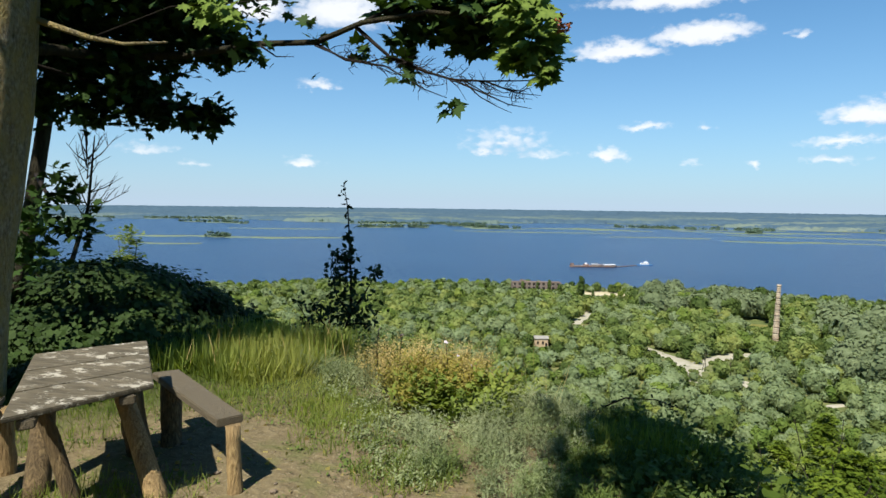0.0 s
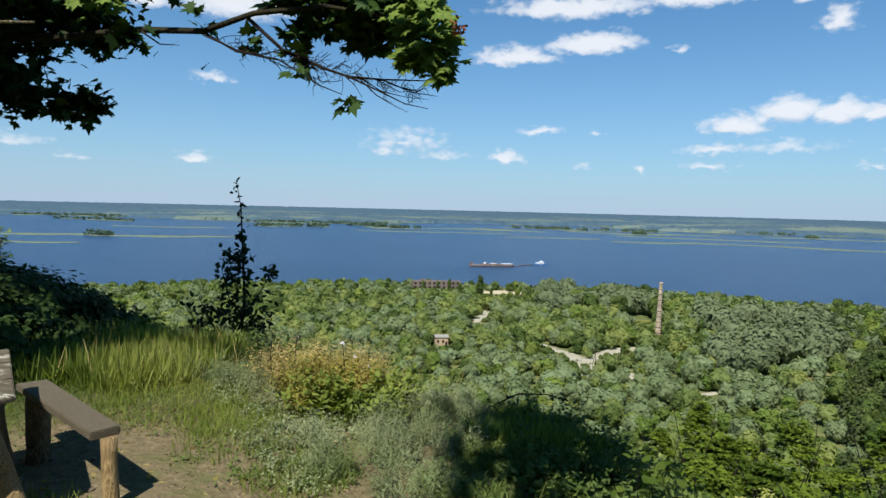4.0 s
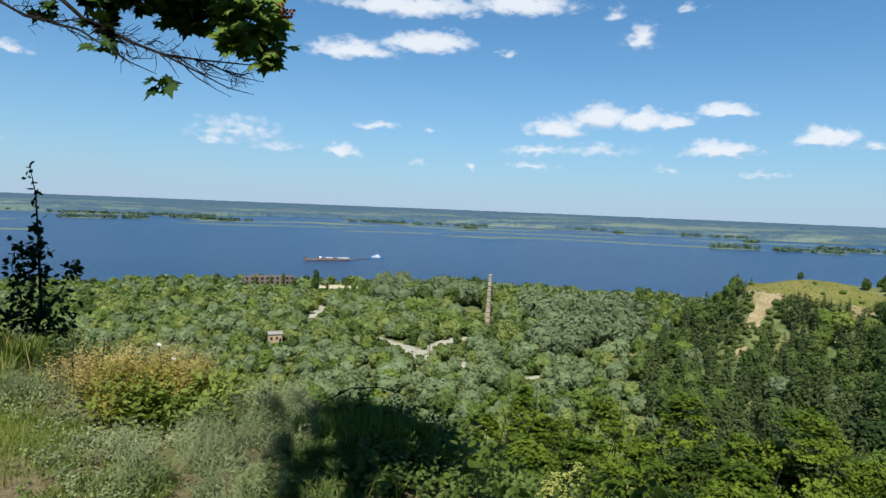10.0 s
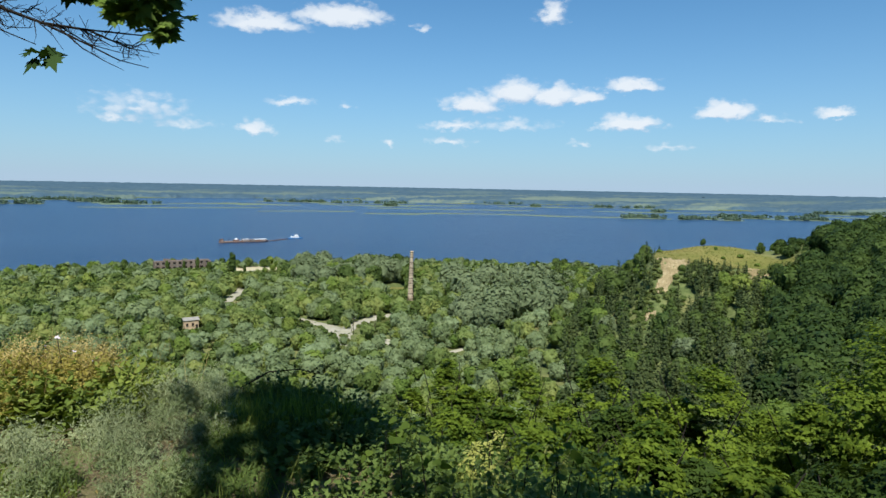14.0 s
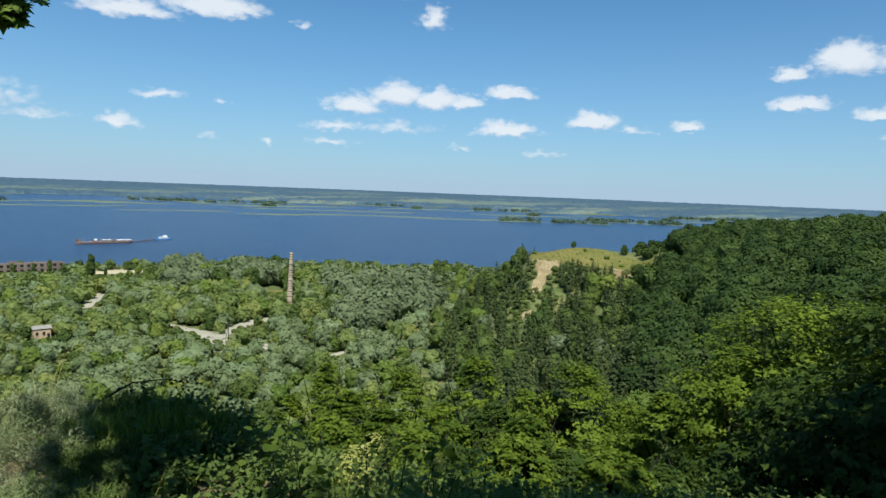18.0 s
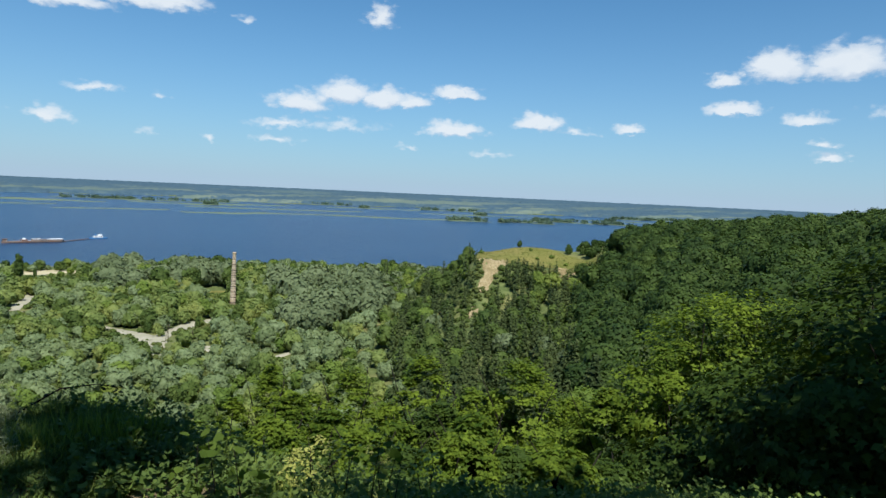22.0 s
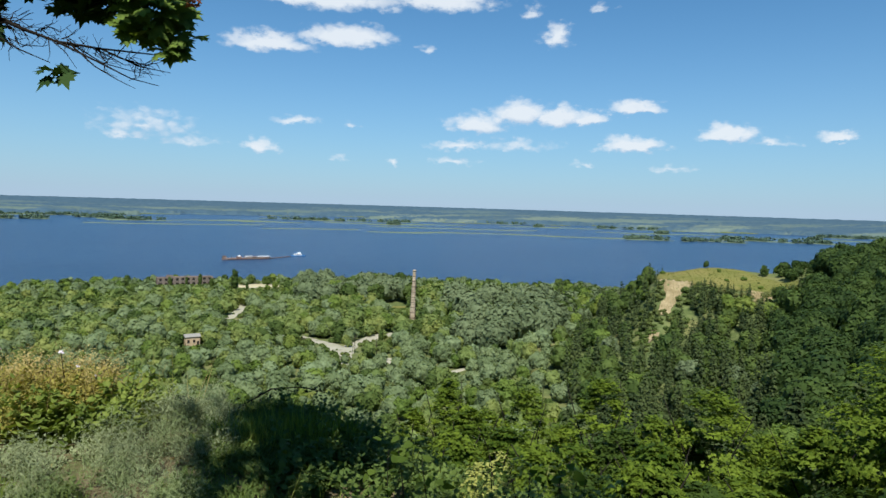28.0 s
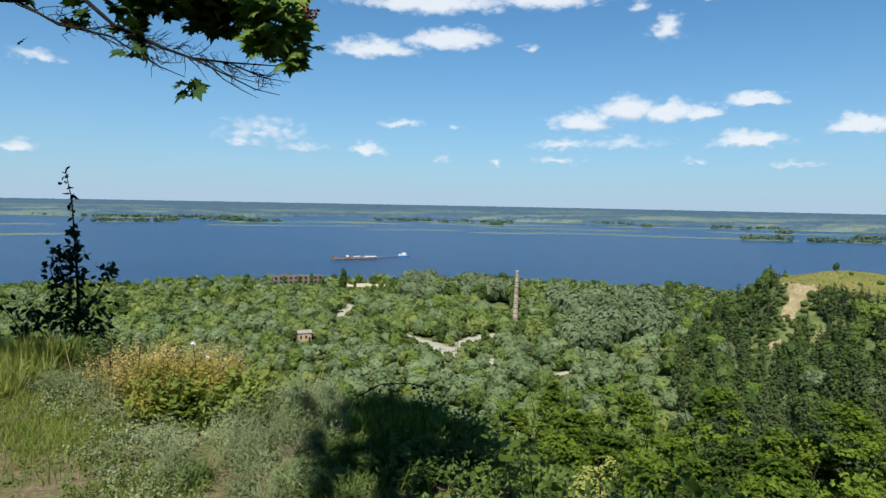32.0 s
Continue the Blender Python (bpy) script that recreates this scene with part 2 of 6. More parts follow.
def leafy(name, dark, light, tree_scale=0.1, through=0.25, third=None, rough=0.68, spec=0.14):
    """Leaves: tone varies leaf by leaf and plant by plant, and some light passes through."""
    m, nt, b = material(name, rough, spec)
    geo = nt.nodes.new("ShaderNodeNewGeometry")
    plant = noise_fac(nt, tree_scale, 2, lo=0.35, hi=0.65)
    f = fmath(nt, "ADD", fmath(nt, "MULTIPLY", geo.outputs["Random Per Island"], 0.45), fmath(nt, "MULTIPLY", plant, 0.6))
    if tree_scale < 0.3:
        own, tree = nt.nodes.new("ShaderNodeAttribute"), nt.nodes.new("ShaderNodeObjectInfo")
        own.attribute_name = "tone"
        tone = fmath(nt, "FRACT", fmath(nt, "ADD", own.outputs["Fac"], tree.outputs["Random"]))
        f = fmath(nt, "MULTIPLY_ADD", geo.outputs["Random Per Island"], 0.28, fmath(nt, "MULTIPLY_ADD", tone, 0.5, fmath(nt, "MULTIPLY", plant, 0.25)))
    col = blend(nt, f, dark, light)
    if third:
        col = blend(nt, fmath(nt, "MULTIPLY", noise_fac(nt, tree_scale * 0.55, 2, (1, 1, 0.6), lo=0.5, hi=0.68), 0.85), col, third)
    if tree_scale < 0.3:
        speck = noise_fac(nt, 1.1, 4, lo=0.36, hi=0.62, rough=0.7)
        col = blend(nt, speck, blend(nt, 1.0, col, (0.72, 0.76, 0.68), "MULTIPLY"), col)
    link(nt, col, b.inputs["Base Color"])
    tr = nt.nodes.new("ShaderNodeBsdfTranslucent")
    warm = blend(nt, 1.0, col, (1.25, 1.25, 0.55), "MULTIPLY")
    link(nt, warm, tr.inputs["Color"])
    mx = nt.nodes.new("ShaderNodeMixShader")
    mx.inputs[0].default_value = through
    link(nt, b.outputs[0], mx.inputs[1]), link(nt, tr.outputs[0], mx.inputs[2])
    link(nt, mx.outputs[0], nt.nodes["Material Output"].inputs["Surface"])
    return m


M_WILLOW = leafy("willow_leaves", (0.134, 0.182, 0.078), (0.288, 0.342, 0.166), 0.09, 0.32, (0.275, 0.34, 0.18))
M_BROAD = leafy("broad_leaves", (0.090, 0.150, 0.028), (0.22, 0.285, 0.056), 0.11, 0.28, (0.26, 0.30, 0.064))
M_OSIER = leafy("osier_leaves", (0.130, 0.184, 0.050), (0.270, 0.325, 0.100), 0.11, 0.32, (0.315, 0.335, 0.095))
M_ALDER = leafy("alder_leaves", (0.048, 0.084, 0.020), (0.135, 0.180, 0.042), 0.11, 0.24)
M_SALLOW = leafy("sallow_leaves", (0.105, 0.138, 0.064), (0.215, 0.255, 0.132), 0.11, 0.2)
M_TUFT = leafy("dry_tufts", (0.10, 0.125, 0.026), (0.25, 0.245, 0.070), 0.08, 0.2, (0.27, 0.225, 0.08))
M_OAK = leafy("oak_leaves", (0.017, 0.040, 0.012), (0.088, 0.130, 0.028), 0.07, 0.22)
M_PINE = leafy("pine_needles", (0.032, 0.053, 0.019), (0.098, 0.122, 0.038), 0.09, 0.14)
M_SHRUB = leafy("shrub_leaves", (0.06, 0.10, 0.02), (0.15, 0.19, 0.05), 0.06, 0.2, (0.20, 0.20, 0.07))
# near-black maple green: the crown's own shade is put into the colour
M_MAPLE_SHADE = leafy("shade_toned_maple_leaves", (0.014, 0.034, 0.008), (0.042, 0.085, 0.016), 0.8, 0.14)
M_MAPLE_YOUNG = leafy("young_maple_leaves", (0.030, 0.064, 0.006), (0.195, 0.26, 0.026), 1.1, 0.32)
# island foliage, lightened and blued in the colour for distance haze
M_ISLE_HAZE = leafy("haze_tinted_island_leaves", (0.060, 0.102, 0.070), (0.125, 0.175, 0.115), 0.05, 0.1)


def hazy_far_material():
    """Distant forest with fields and marsh between, tinted blue to imitate haze."""
    m, nt, b = material("haze_tinted_far_forest", 0.95, 0.05)
    # aerial haze is mixed into both wood and field colours
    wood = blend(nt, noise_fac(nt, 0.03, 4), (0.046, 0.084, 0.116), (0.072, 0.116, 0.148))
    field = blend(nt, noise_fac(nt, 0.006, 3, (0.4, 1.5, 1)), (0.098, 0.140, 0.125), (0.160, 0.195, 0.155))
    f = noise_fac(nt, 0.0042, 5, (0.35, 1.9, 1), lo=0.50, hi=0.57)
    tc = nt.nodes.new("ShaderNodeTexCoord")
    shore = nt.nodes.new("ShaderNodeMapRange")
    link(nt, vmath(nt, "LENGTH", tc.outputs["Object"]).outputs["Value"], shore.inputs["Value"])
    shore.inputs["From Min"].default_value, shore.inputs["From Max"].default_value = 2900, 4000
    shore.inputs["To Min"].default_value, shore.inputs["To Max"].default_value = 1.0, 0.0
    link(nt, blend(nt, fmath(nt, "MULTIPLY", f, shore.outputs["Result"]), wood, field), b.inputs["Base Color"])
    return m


M_FAR_HAZE = hazy_far_material()
M_LICHEN = mottled("lichened_bark", (0.070, 0.060, 0.040), (0.56, 0.51, 0.37), (0.48, 0.37, 0.13), 3.4, 5.5, (2.6, 2.6, 1.2), 0.95, 0.1, 1.0, 0.05)
M_BARK = mottled("bark", (0.018, 0.015, 0.012), (0.080, 0.068, 0.050), (0.07, 0.065, 0.03), 2.2, 7, (4, 4, 0.8), 0.9, 0.15, 1.0, 0.035)
M_TWIG = mottled("twig_bark", (0.012, 0.010, 0.008), (0.032, 0.026, 0.021), None, 4, 5, (1, 1, 1), 0.9, 0.1, 0.5)
M_DIRT = mottled("dirt", (0.20, 0.15, 0.10), (0.33, 0.26, 0.18), (0.27, 0.21, 0.15), 0.9, 18, (1, 1, 1), 0.95, 0.1, 0.6, 0.02)
M_ROAD = mottled("road_concrete", (0.34, 0.31, 0.24), (0.47, 0.43, 0.34), (0.32, 0.30, 0.20), 0.12, 9, (1, 1, 1), 0.9, 0.2, 0.2)
M_SAND = mottled("sand", (0.45, 0.385, 0.25), (0.58, 0.50, 0.34), (0.40, 0.35, 0.20), 0.10, 9, (1, 1, 1), 0.95, 0.1, 0.3)
M_SCARP = mottled("loess", (0.28, 0.215, 0.115), (0.50, 0.405, 0.24), (0.20, 0.155, 0.07), 0.16, 7, (1, 1, 0.5), 0.95, 0.1, 0.8, 0.3)
M_MEADOW = mottled("meadow", (0.075, 0.098, 0.018), (0.19, 0.19, 0.048), (0.22, 0.19, 0.06), 0.07, 9, (1, 1, 1), 0.95, 0.1, 0.6, 0.2)
# reed tones greyed towards blue, standing in for distance haze
M_REED_HAZE = mottled("haze_greyed_reeds", (0.110, 0.145, 0.085), (0.185, 0.215, 0.125), (0.13, 0.17, 0.11), 0.008, 12, (1, 1, 1), 0.95, 0.1, 0.4, 0.3)
M_BRICK = mottled("old_brick", (0.15, 0.105, 0.078), (0.24, 0.18, 0.138), (0.21, 0.18, 0.155), 0.35, 6, (1, 1, 3), 0.9, 0.15, 0.5, 0.05, 0.0, 0.18)
M_CHIM = mottled("pale_old_brick", (0.38, 0.28, 0.18), (0.60, 0.48, 0.34), (0.52, 0.42, 0.30), 0.35, 6, (1, 1, 3), 0.9, 0.15, 0.5, 0.05, 0.0, 0.22)
M_PLANK = mottled("grey_planks", (0.050, 0.040, 0.026), (0.23, 0.195, 0.13), (0.13, 0.105, 0.066), 2.5, 7, (5, 9, 9), 0.85, 0.25, 0.8, 0.008)
M_LOG = mottled("peeled_log", (0.16, 0.10, 0.042), (0.64, 0.46, 0.21), (0.24, 0.165, 0.08), 3.5, 5, (5, 5, 0.8), 0.8, 0.25, 0.9, 0.012)
M_LOG_DARK = mottled("dark_log", (0.045, 0.032, 0.018), (0.34, 0.245, 0.12), (0.10, 0.072, 0.04), 3.5, 5, (5, 5, 0.8), 0.85, 0.2, 0.9, 0.012)
M_RUST = mottled("rusty_steel", (0.15, 0.072, 0.050), (0.27, 0.150, 0.105), (0.20, 0.165, 0.14), 0.12, 8, (1, 1, 1), 0.8, 0.3, 0.2)
M_WHITE = mottled("white_paint", (0.74, 0.75, 0.76), (0.82, 0.82, 0.82), None, 0.5, 6, (1, 1, 1), 0.5, 0.4, 0.1)


def water_material():
    m, nt, b = material("river_water", 0.28, 0.5)
    streak = noise_fac(nt, 0.0016, 5, (1, 5, 1), lo=0.35, hi=0.7)
    col = blend(nt, streak, (0.010, 0.034, 0.088), (0.016, 0.046, 0.108))
    link(nt, col, b.inputs["Base Color"])
    w1, w2 = noise_fac(nt, 0.35, 4, (1, 1.6, 1)), noise_fac(nt, 0.05, 4, (1, 2.5, 1))
    bump(nt, b, fmath(nt, "ADD", w1, fmath(nt, "MULTIPLY", w2, 3.0)), 0.6, 0.5)
    return m


M_WATER = water_material()


def ground_material():
    """Trodden soil on the overlook and dry grass and litter below it."""
    m, nt, b = material("ground_soil", 0.95, 0.1)
    big, mid, small = noise_fac(nt, 0.05, 4), noise_fac(nt, 0.9, 5), noise_fac(nt, 16, 5)
    soil = blend(nt, small, (0.095, 0.072, 0.038), (0.22, 0.175, 0.098))
    soil = blend(nt, fmath(nt, "MULTIPLY", mid, 0.7), soil, (0.165, 0.132, 0.07))
    soil = blend(nt, fmath(nt, "MULTIPLY", noise_fac(nt, 60, 3, lo=0.58, hi=0.66), 0.7), soil, (0.30, 0.25, 0.16))
    soil = blend(nt, fmath(nt, "MULTIPLY", noise_fac(nt, 2.3, 5, lo=0.52, hi=0.62), 0.55), soil, (0.10, 0.115, 0.035))
    grass = blend(nt, mid, (0.035, 0.05, 0.014), (0.09, 0.10, 0.03))
    grass = blend(nt, big, grass, (0.055, 0.070, 0.020))
    tc = nt.nodes.new("ShaderNodeTexCoord")
    far = vmath(nt, "DISTANCE", vmath(nt, "MULTIPLY", tc.outputs["Object"], (1, 1, 0)).outputs[0], (-1.2, 2.2, 0)).outputs["Value"]
    edge = fmath(nt, "MULTIPLY_ADD", mid, 1.6, fmath(nt, "SUBTRACT", far, 3.2), clamp=True)
    scrub = blend(nt, noise_fac(nt, 0.35, 5), (0.060, 0.085, 0.026), (0.15, 0.175, 0.062))
    scrub = blend(nt, noise_fac(nt, 0.03, 3, lo=0.5, hi=0.65), scrub, (0.19, 0.185, 0.07))
    down = fmath(nt, "MULTIPLY", fmath(nt, "SUBTRACT", far, 60.0), 0.02, clamp=True)
    grass = blend(nt, down, grass, scrub)
    link(nt, blend(nt, edge, soil, grass), b.inputs["Base Color"])
    bump(nt, b, fmath(nt, "ADD", mid, fmath(nt, "MULTIPLY", small, 0.5)), 0.8, 0.035)
    return m


M_GROUND = ground_material()


# ---- building blocks ----
def np_mesh(name, verts, faces, mat=None, smooth=False):
    """A mesh from arrays; faces: n x k."""
    verts, faces = np.asarray(verts, np.float32), np.asarray(faces, np.int32)
    me = bpy.data.meshes.new(name)
    k = faces.shape[1]
    me.vertices.add(len(verts)), me.loops.add(faces.size), me.polygons.add(len(faces))
    me.vertices.foreach_set("co", verts.ravel())
    me.loops.foreach_set("vertex_index", faces.ravel())
    me.polygons.foreach_set("loop_start", np.arange(0, faces.size, k, dtype=np.int32))
    if smooth:
        me.polygons.foreach_set("use_smooth", np.ones(len(faces), bool))
    if mat:
        me.materials.append(mat)
    me.update(calc_edges=True)
    return me


def part(name, data, mat=None, parent=None, label=""):
    """Links a bmesh or a mesh as one object under a thing or a part."""
    if isinstance(data, bmesh.types.BMesh):
        me = bpy.data.meshes.new(name)
        data.to_mesh(me)
        data.free()
    else:
        me = data
    if mat and not me.materials:
        me.materials.append(mat)
    ob = new(name, me)
    ob.parent = parent
    if label:
        tagged(ob, label)
    return ob


def thing(name, m=None, label="", category="", group="", kind=""):
    ob = new(name)
    ob.matrix_basis = m or Matrix()
    return tagged(ob, label, category, group, kind)


def box(bm, size, m=None, bevel=0.0):
    r = bmesh.ops.create_cube(bm, size=1, matrix=(m or Matrix()) @ Matrix.Diagonal((*size, 1)))
    if bevel:
        edges = list({e for v in r["verts"] for e in v.link_edges})
        bmesh.ops.bevel(bm, geom=edges, offset=bevel, segments=2, affect="EDGES", profile=0.6)
    return bm


def tube(bm, points, radii, sides=8, cap=True, wobble=0.0, rng=None):
    """A tapered tube along points."""
    rings, pts = [], [Vector(p) for p in points]
    side = None
    for i, p in enumerate(pts):
        d = (pts[min(i + 1, len(pts) - 1)] - pts[max(i - 1, 0)]).normalized()
        if side is None:
            side = d.orthogonal().normalized()
        side = (side - d * side.dot(d)).normalized()
        up = d.cross(side)
        ring = []
        for j in range(sides):
            a = 2 * math.pi * j / sides
            r = radii[i] * (1 + (wobble * (rng.random() - 0.5) if rng else 0))
            ring.append(bm.verts.new(p + (side * math.cos(a) + up * math.sin(a)) * r))
        rings.append(ring)
    for a, b in zip(rings, rings[1:]):
        for j in range(sides):
            f = bm.faces.new((a[j], a[(j + 1) % sides], b[(j + 1) % sides], b[j]))
            f.smooth = True
    if cap:
        bm.faces.new(rings[0][::-1]), bm.faces.new(rings[-1])
    return bm


MAPLE = [(0, 0), (0.10, 0.16), (0.34, 0.10), (0.30, 0.24), (0.52, 0.36), (0.34, 0.44), (0.36, 0.62), (0.16, 0.56), (0.0, 1.0),
         (-0.16, 0.56), (-0.36, 0.62), (-0.34, 0.44), (-0.52, 0.36), (-0.30, 0.24), (-0.34, 0.10), (-0.10, 0.16)]
MAPLE_S = [(0, 0), (0.40, 0.12), (0.50, 0.42), (0.19, 0.50), (0, 1.0), (-0.19, 0.50), (-0.50, 0.42), (-0.40, 0.12)]
MAPLE_T = [(0, 0), (0.50, 0.30), (0.20, 0.48), (0, 1.0), (-0.20, 0.48), (-0.50, 0.30)]
OVAL = [(0, 0), (0.22, 0.25), (0.24, 0.55), (0, 1.0), (-0.24, 0.55), (-0.22, 0.25)]
HEART = [(0, 0.06), (0.2, -0.04), (0.42, 0.14), (0.42, 0.42), (0.24, 0.74), (0, 1.0), (-0.24, 0.74), (-0.42, 0.42), (-0.42, 0.14), (-0.2, -0.04)]
RHOMB = [(0, 0), (0.36, 0.45), (0, 1.0), (-0.36, 0.45)]
TRI = [(-0.48, -0.36), (0.46, -0.28), (0.02, 0.62)]
BLADE = [(-0.011, 0), (0.011, 0), (0.009, 0.55), (0.0, 1.0)]


def leaves(rng, where, normal, size, shape, spread=0.7, droop=0.0, axis=None):
    """Arrays of one flat leaf at each place, facing about along normal."""
    n = len(where)
    nor = normal + rng.normal(0, spread, (n, 3))
    nor /= np.linalg.norm(nor, axis=1, keepdims=True) + 1e-9
    ref = rng.normal(0, 1, (n, 3)) if axis is None else axis + rng.normal(0, 0.25, (n, 3))
    ref[:, 2] -= droop
    along = ref - nor * np.sum(ref * nor, axis=1, keepdims=True)
    along /= np.linalg.norm(along, axis=1, keepdims=True) + 1e-9
    side = np.cross(along, nor)
    sh = np.array(shape)
    k = len(sh)
    s = np.broadcast_to(np.asarray(size, float), (n,)).reshape(n, 1, 1)
    v = where[:, None, :] + s * (sh[None, :, 0:1] * side[:, None, :] + sh[None, :, 1:2] * along[:, None, :])
    bend = np.abs(sh[:, 0]) * 0.35 + (sh[:, 1] - 0.4) ** 2 * 0.25
    v -= s * bend[None, :, None] * nor[:, None, :] * 0.6
    return v.reshape(-1, 3), np.arange(n * k).reshape(n, k)


def even_sphere(rng, n):
    """n evenly spread directions with a little jitter."""
    k = np.arange(n) + 0.5
    z = 1 - 2 * k / n
    a = k * 2.39996 + rng.uniform(0, 6.283)
    r = np.sqrt(1 - z * z)
    d = np.stack([np.cos(a) * r, np.sin(a) * r, z], 1) + rng.normal(0, 0.6 / math.sqrt(n), (n, 3))
    return d / np.linalg.norm(d, axis=1, keepdims=True)


# lobes, half width, half height, middle, lobe radius, how much the foot narrows
CROWNS = {"willow": (17, 0.46, 0.45, 0.50, 0.145, 0.1), "sallow": (15, 0.47, 0.46, 0.50, 0.185, 0.1), "broad": (16, 0.39, 0.45, 0.52, 0.14, 0.2), "oak": (13, 0.44, 0.42, 0.54, 0.185, 0.2),
          "osier": (16, 0.43, 0.47, 0.48, 0.13, 0.1), "alder": (16, 0.35, 0.47, 0.50, 0.13, -0.2), "poplar": (16, 0.16, 0.49, 0.50, 0.085, 0.0), "shrub": (11, 0.66, 0.44, 0.40, 0.20, 0.0)}


def crown(rng, kind, cards, loose, size=1.0):
    """A crown one metre high, standing on the origin: clumps of leaf sprays over the lobes of the crown, and loose sprays round them."""
    if kind == "pine":
        P, N, S = [], [], []
        tiers = 11
        for i in range(tiers):
            z = 0.20 + 0.78 * i / (tiers - 1)
            r = 0.20 * (1 - i / tiers) ** 0.75 * rng.uniform(0.8, 1.15) + 0.02
            boughs = 7 if i < 7 else 5
            for b in range(boughs):
                a, m = 6.283 * b / boughs + rng.uniform(-0.4, 0.4), max(2, int(cards / 70 * (1.2 - 0.5 * i / tiers)))
                t = np.sqrt(rng.uniform(0.03, 1, m)) * rng.uniform(0.75, 1.1)
                q = np.stack([np.cos(a) * r * t, np.sin(a) * r * t, z + rng.uniform(-0.02, 0.02) - 0.035 * t + rng.normal(0, 0.012, m)], 1)
                q[:, :2] += rng.normal(0, 0.014, (m, 2))
                P.append(q), S.append(np.full(m, 0.062 * size)), N.append(np.tile([np.cos(a) * 0.7, np.sin(a) * 0.7, 0.8], (m, 1)))
        cores = [(np.array([0, 0, 0.24 + 0.15 * i]), 0.12 - 0.022 * i) for i in range(5)]
        return np.concatenate(P), np.concatenate(N), np.concatenate(S), cores
    lobes, wide, high, mid, lump, foot = CROWNS[kind]
    mid_p = np.array([rng.uniform(-0.04, 0.04), rng.uniform(-0.04, 0.04), mid])
    ax = np.array([wide * rng.uniform(0.88, 1.1), wide * rng.uniform(0.88, 1.1), high])
    P, N, S = [], [], []
    for d in even_sphere(rng, lobes + 3):
        if d[2] < -0.72:
            continue
        pinch = 1 - foot * max(0.0, -d[2])
        lr = lump * rng.uniform(0.7, 1.3)
        c = mid_p + d * (ax - lr * 0.8) * np.array([pinch, pinch, 1]) * rng.uniform(0.86, 1.08)
        e = even_sphere(rng, int(cards / lobes * 1.55))
        e = e[e @ d > -0.3]
        P.append(c + e * lr * rng.uniform(0.82, 1.1, (len(e), 1))), N.append(e * 0.75 + d * 0.35 + np.array([0, 0, 0.12]))
        S.append(np.full(len(e), lr * 1.45 * math.sqrt(18 / max(8, cards / lobes))))
        m = max(1, loose // lobes)
        f = rng.normal(0, 1, (m, 3))
        f /= np.linalg.norm(f, axis=1, keepdims=True)
        f = np.where((f @ d)[:, None] < 0, -f, f)
        P.append(c + f * lr * rng.uniform(1.05, 1.4, (m, 1))), N.append(f + d * 0.3)
        S.append(np.full(m, lr * 0.72 * math.sqrt(18 / max(8, cards / lobes))))
    q = np.concatenate(P)
    q[:, 2] = np.clip(q[:, 2], 0.03, 1.02)
    return q, np.concatenate(N), np.concatenate(S) * size, [(mid_p, ax * 0.84)]


def lump_mesh(rng, cores, level=1):
    """The closed inner leaf mass, as triangles."""
    V, F, start = [], [], 0
    for c, r in cores:
        bm = bmesh.new()
        bmesh.ops.create_icosphere(bm, subdivisions=max(1, level + (1 if np.ndim(r) else 0)), radius=1)
        bm.verts.index_update()
        b, f = np.array([v.co[:] for v in bm.verts]), np.array([[v.index for v in g.verts] for g in bm.faces])
        bm.free()
        V.append(c + b * r * rng.uniform(0.80, 1.08, (len(b), 1))), F.append(f + start)
        start += len(b)
    return np.concatenate(V), np.concatenate(F)


def crown_arrays(rng, kind, cards, loose, level=1, size=1.0, spread=0.27):
    q, nrm, sz, cores = crown(rng, kind, cards, loose, size)
    A, B = leaves(rng, q, nrm, sz * rng.uniform(0.7, 1.25, len(q)), TRI, spread)
    C, D = lump_mesh(rng, cores, level)
    return np.concatenate([A, C]), np.concatenate([B, D + len(A)])


# ---- the lie of the land ----
WATER_Z = -72.0
DIST = (30, 80, 150, 220, 290, 330, 375, 450, 560, 640)
LAND = {
    -60: (-15, -44, -64, -67, -68, -68, -68, -68.5, -70.3, -75),
    20: (-15, -44, -64, -67, -68, -68, -68, -68.5, -70.3, -75),
    31: (-15, -42, -60, -63, -63, -63, -63, -66, -71, -75),
    35: (-15, -41, -59, -62, -59, -50, -51, -64, -73, -76),
    38: (-15, -40, -58, -61, -55, -32.3, -33, -58, -74, -76),
    42: (-15, -38, -56, -59, -53, -34, -28.8, -50, -74, -76),
    46: (-14, -36, -53, -55, -48, -36, -30, -46, -72, -76),
    50: (-13, -34, -48, -46, -36, -28, -24, -38, -68, -76),
    57: (-12, -29, -40, -34, -24, -20, -19, -30, -58, -74),
    64: (-10, -22, -29, -23, -16, -14, -15, -22, -48, -70),
    72: (-8, -16, -20, -14, -10, -9, -9, -15, -38, -60),
}
AZ = np.array(sorted(LAND))
TABLE = np.array([LAND[a] for a in AZ], float)
BROW_AZ, BROW_D = (-60, -35, -22, -10, 5, 25, 50, 75, 105), (12, 8.5, 7.2, 6.2, 5.0, 3.0, 2.8, 3.2, 9.0)


def wave(x, y, s, seed=0.0):
    return (np.sin(x * s + 1.3 * np.sin(y * s * 0.7 + seed) + seed) + np.sin(y * s * 1.3 + 1.7 * np.sin(x * s * 0.6 - seed)) + 0.5 * np.sin((x + y) * s * 2.3 + seed * 2)) / 2.5


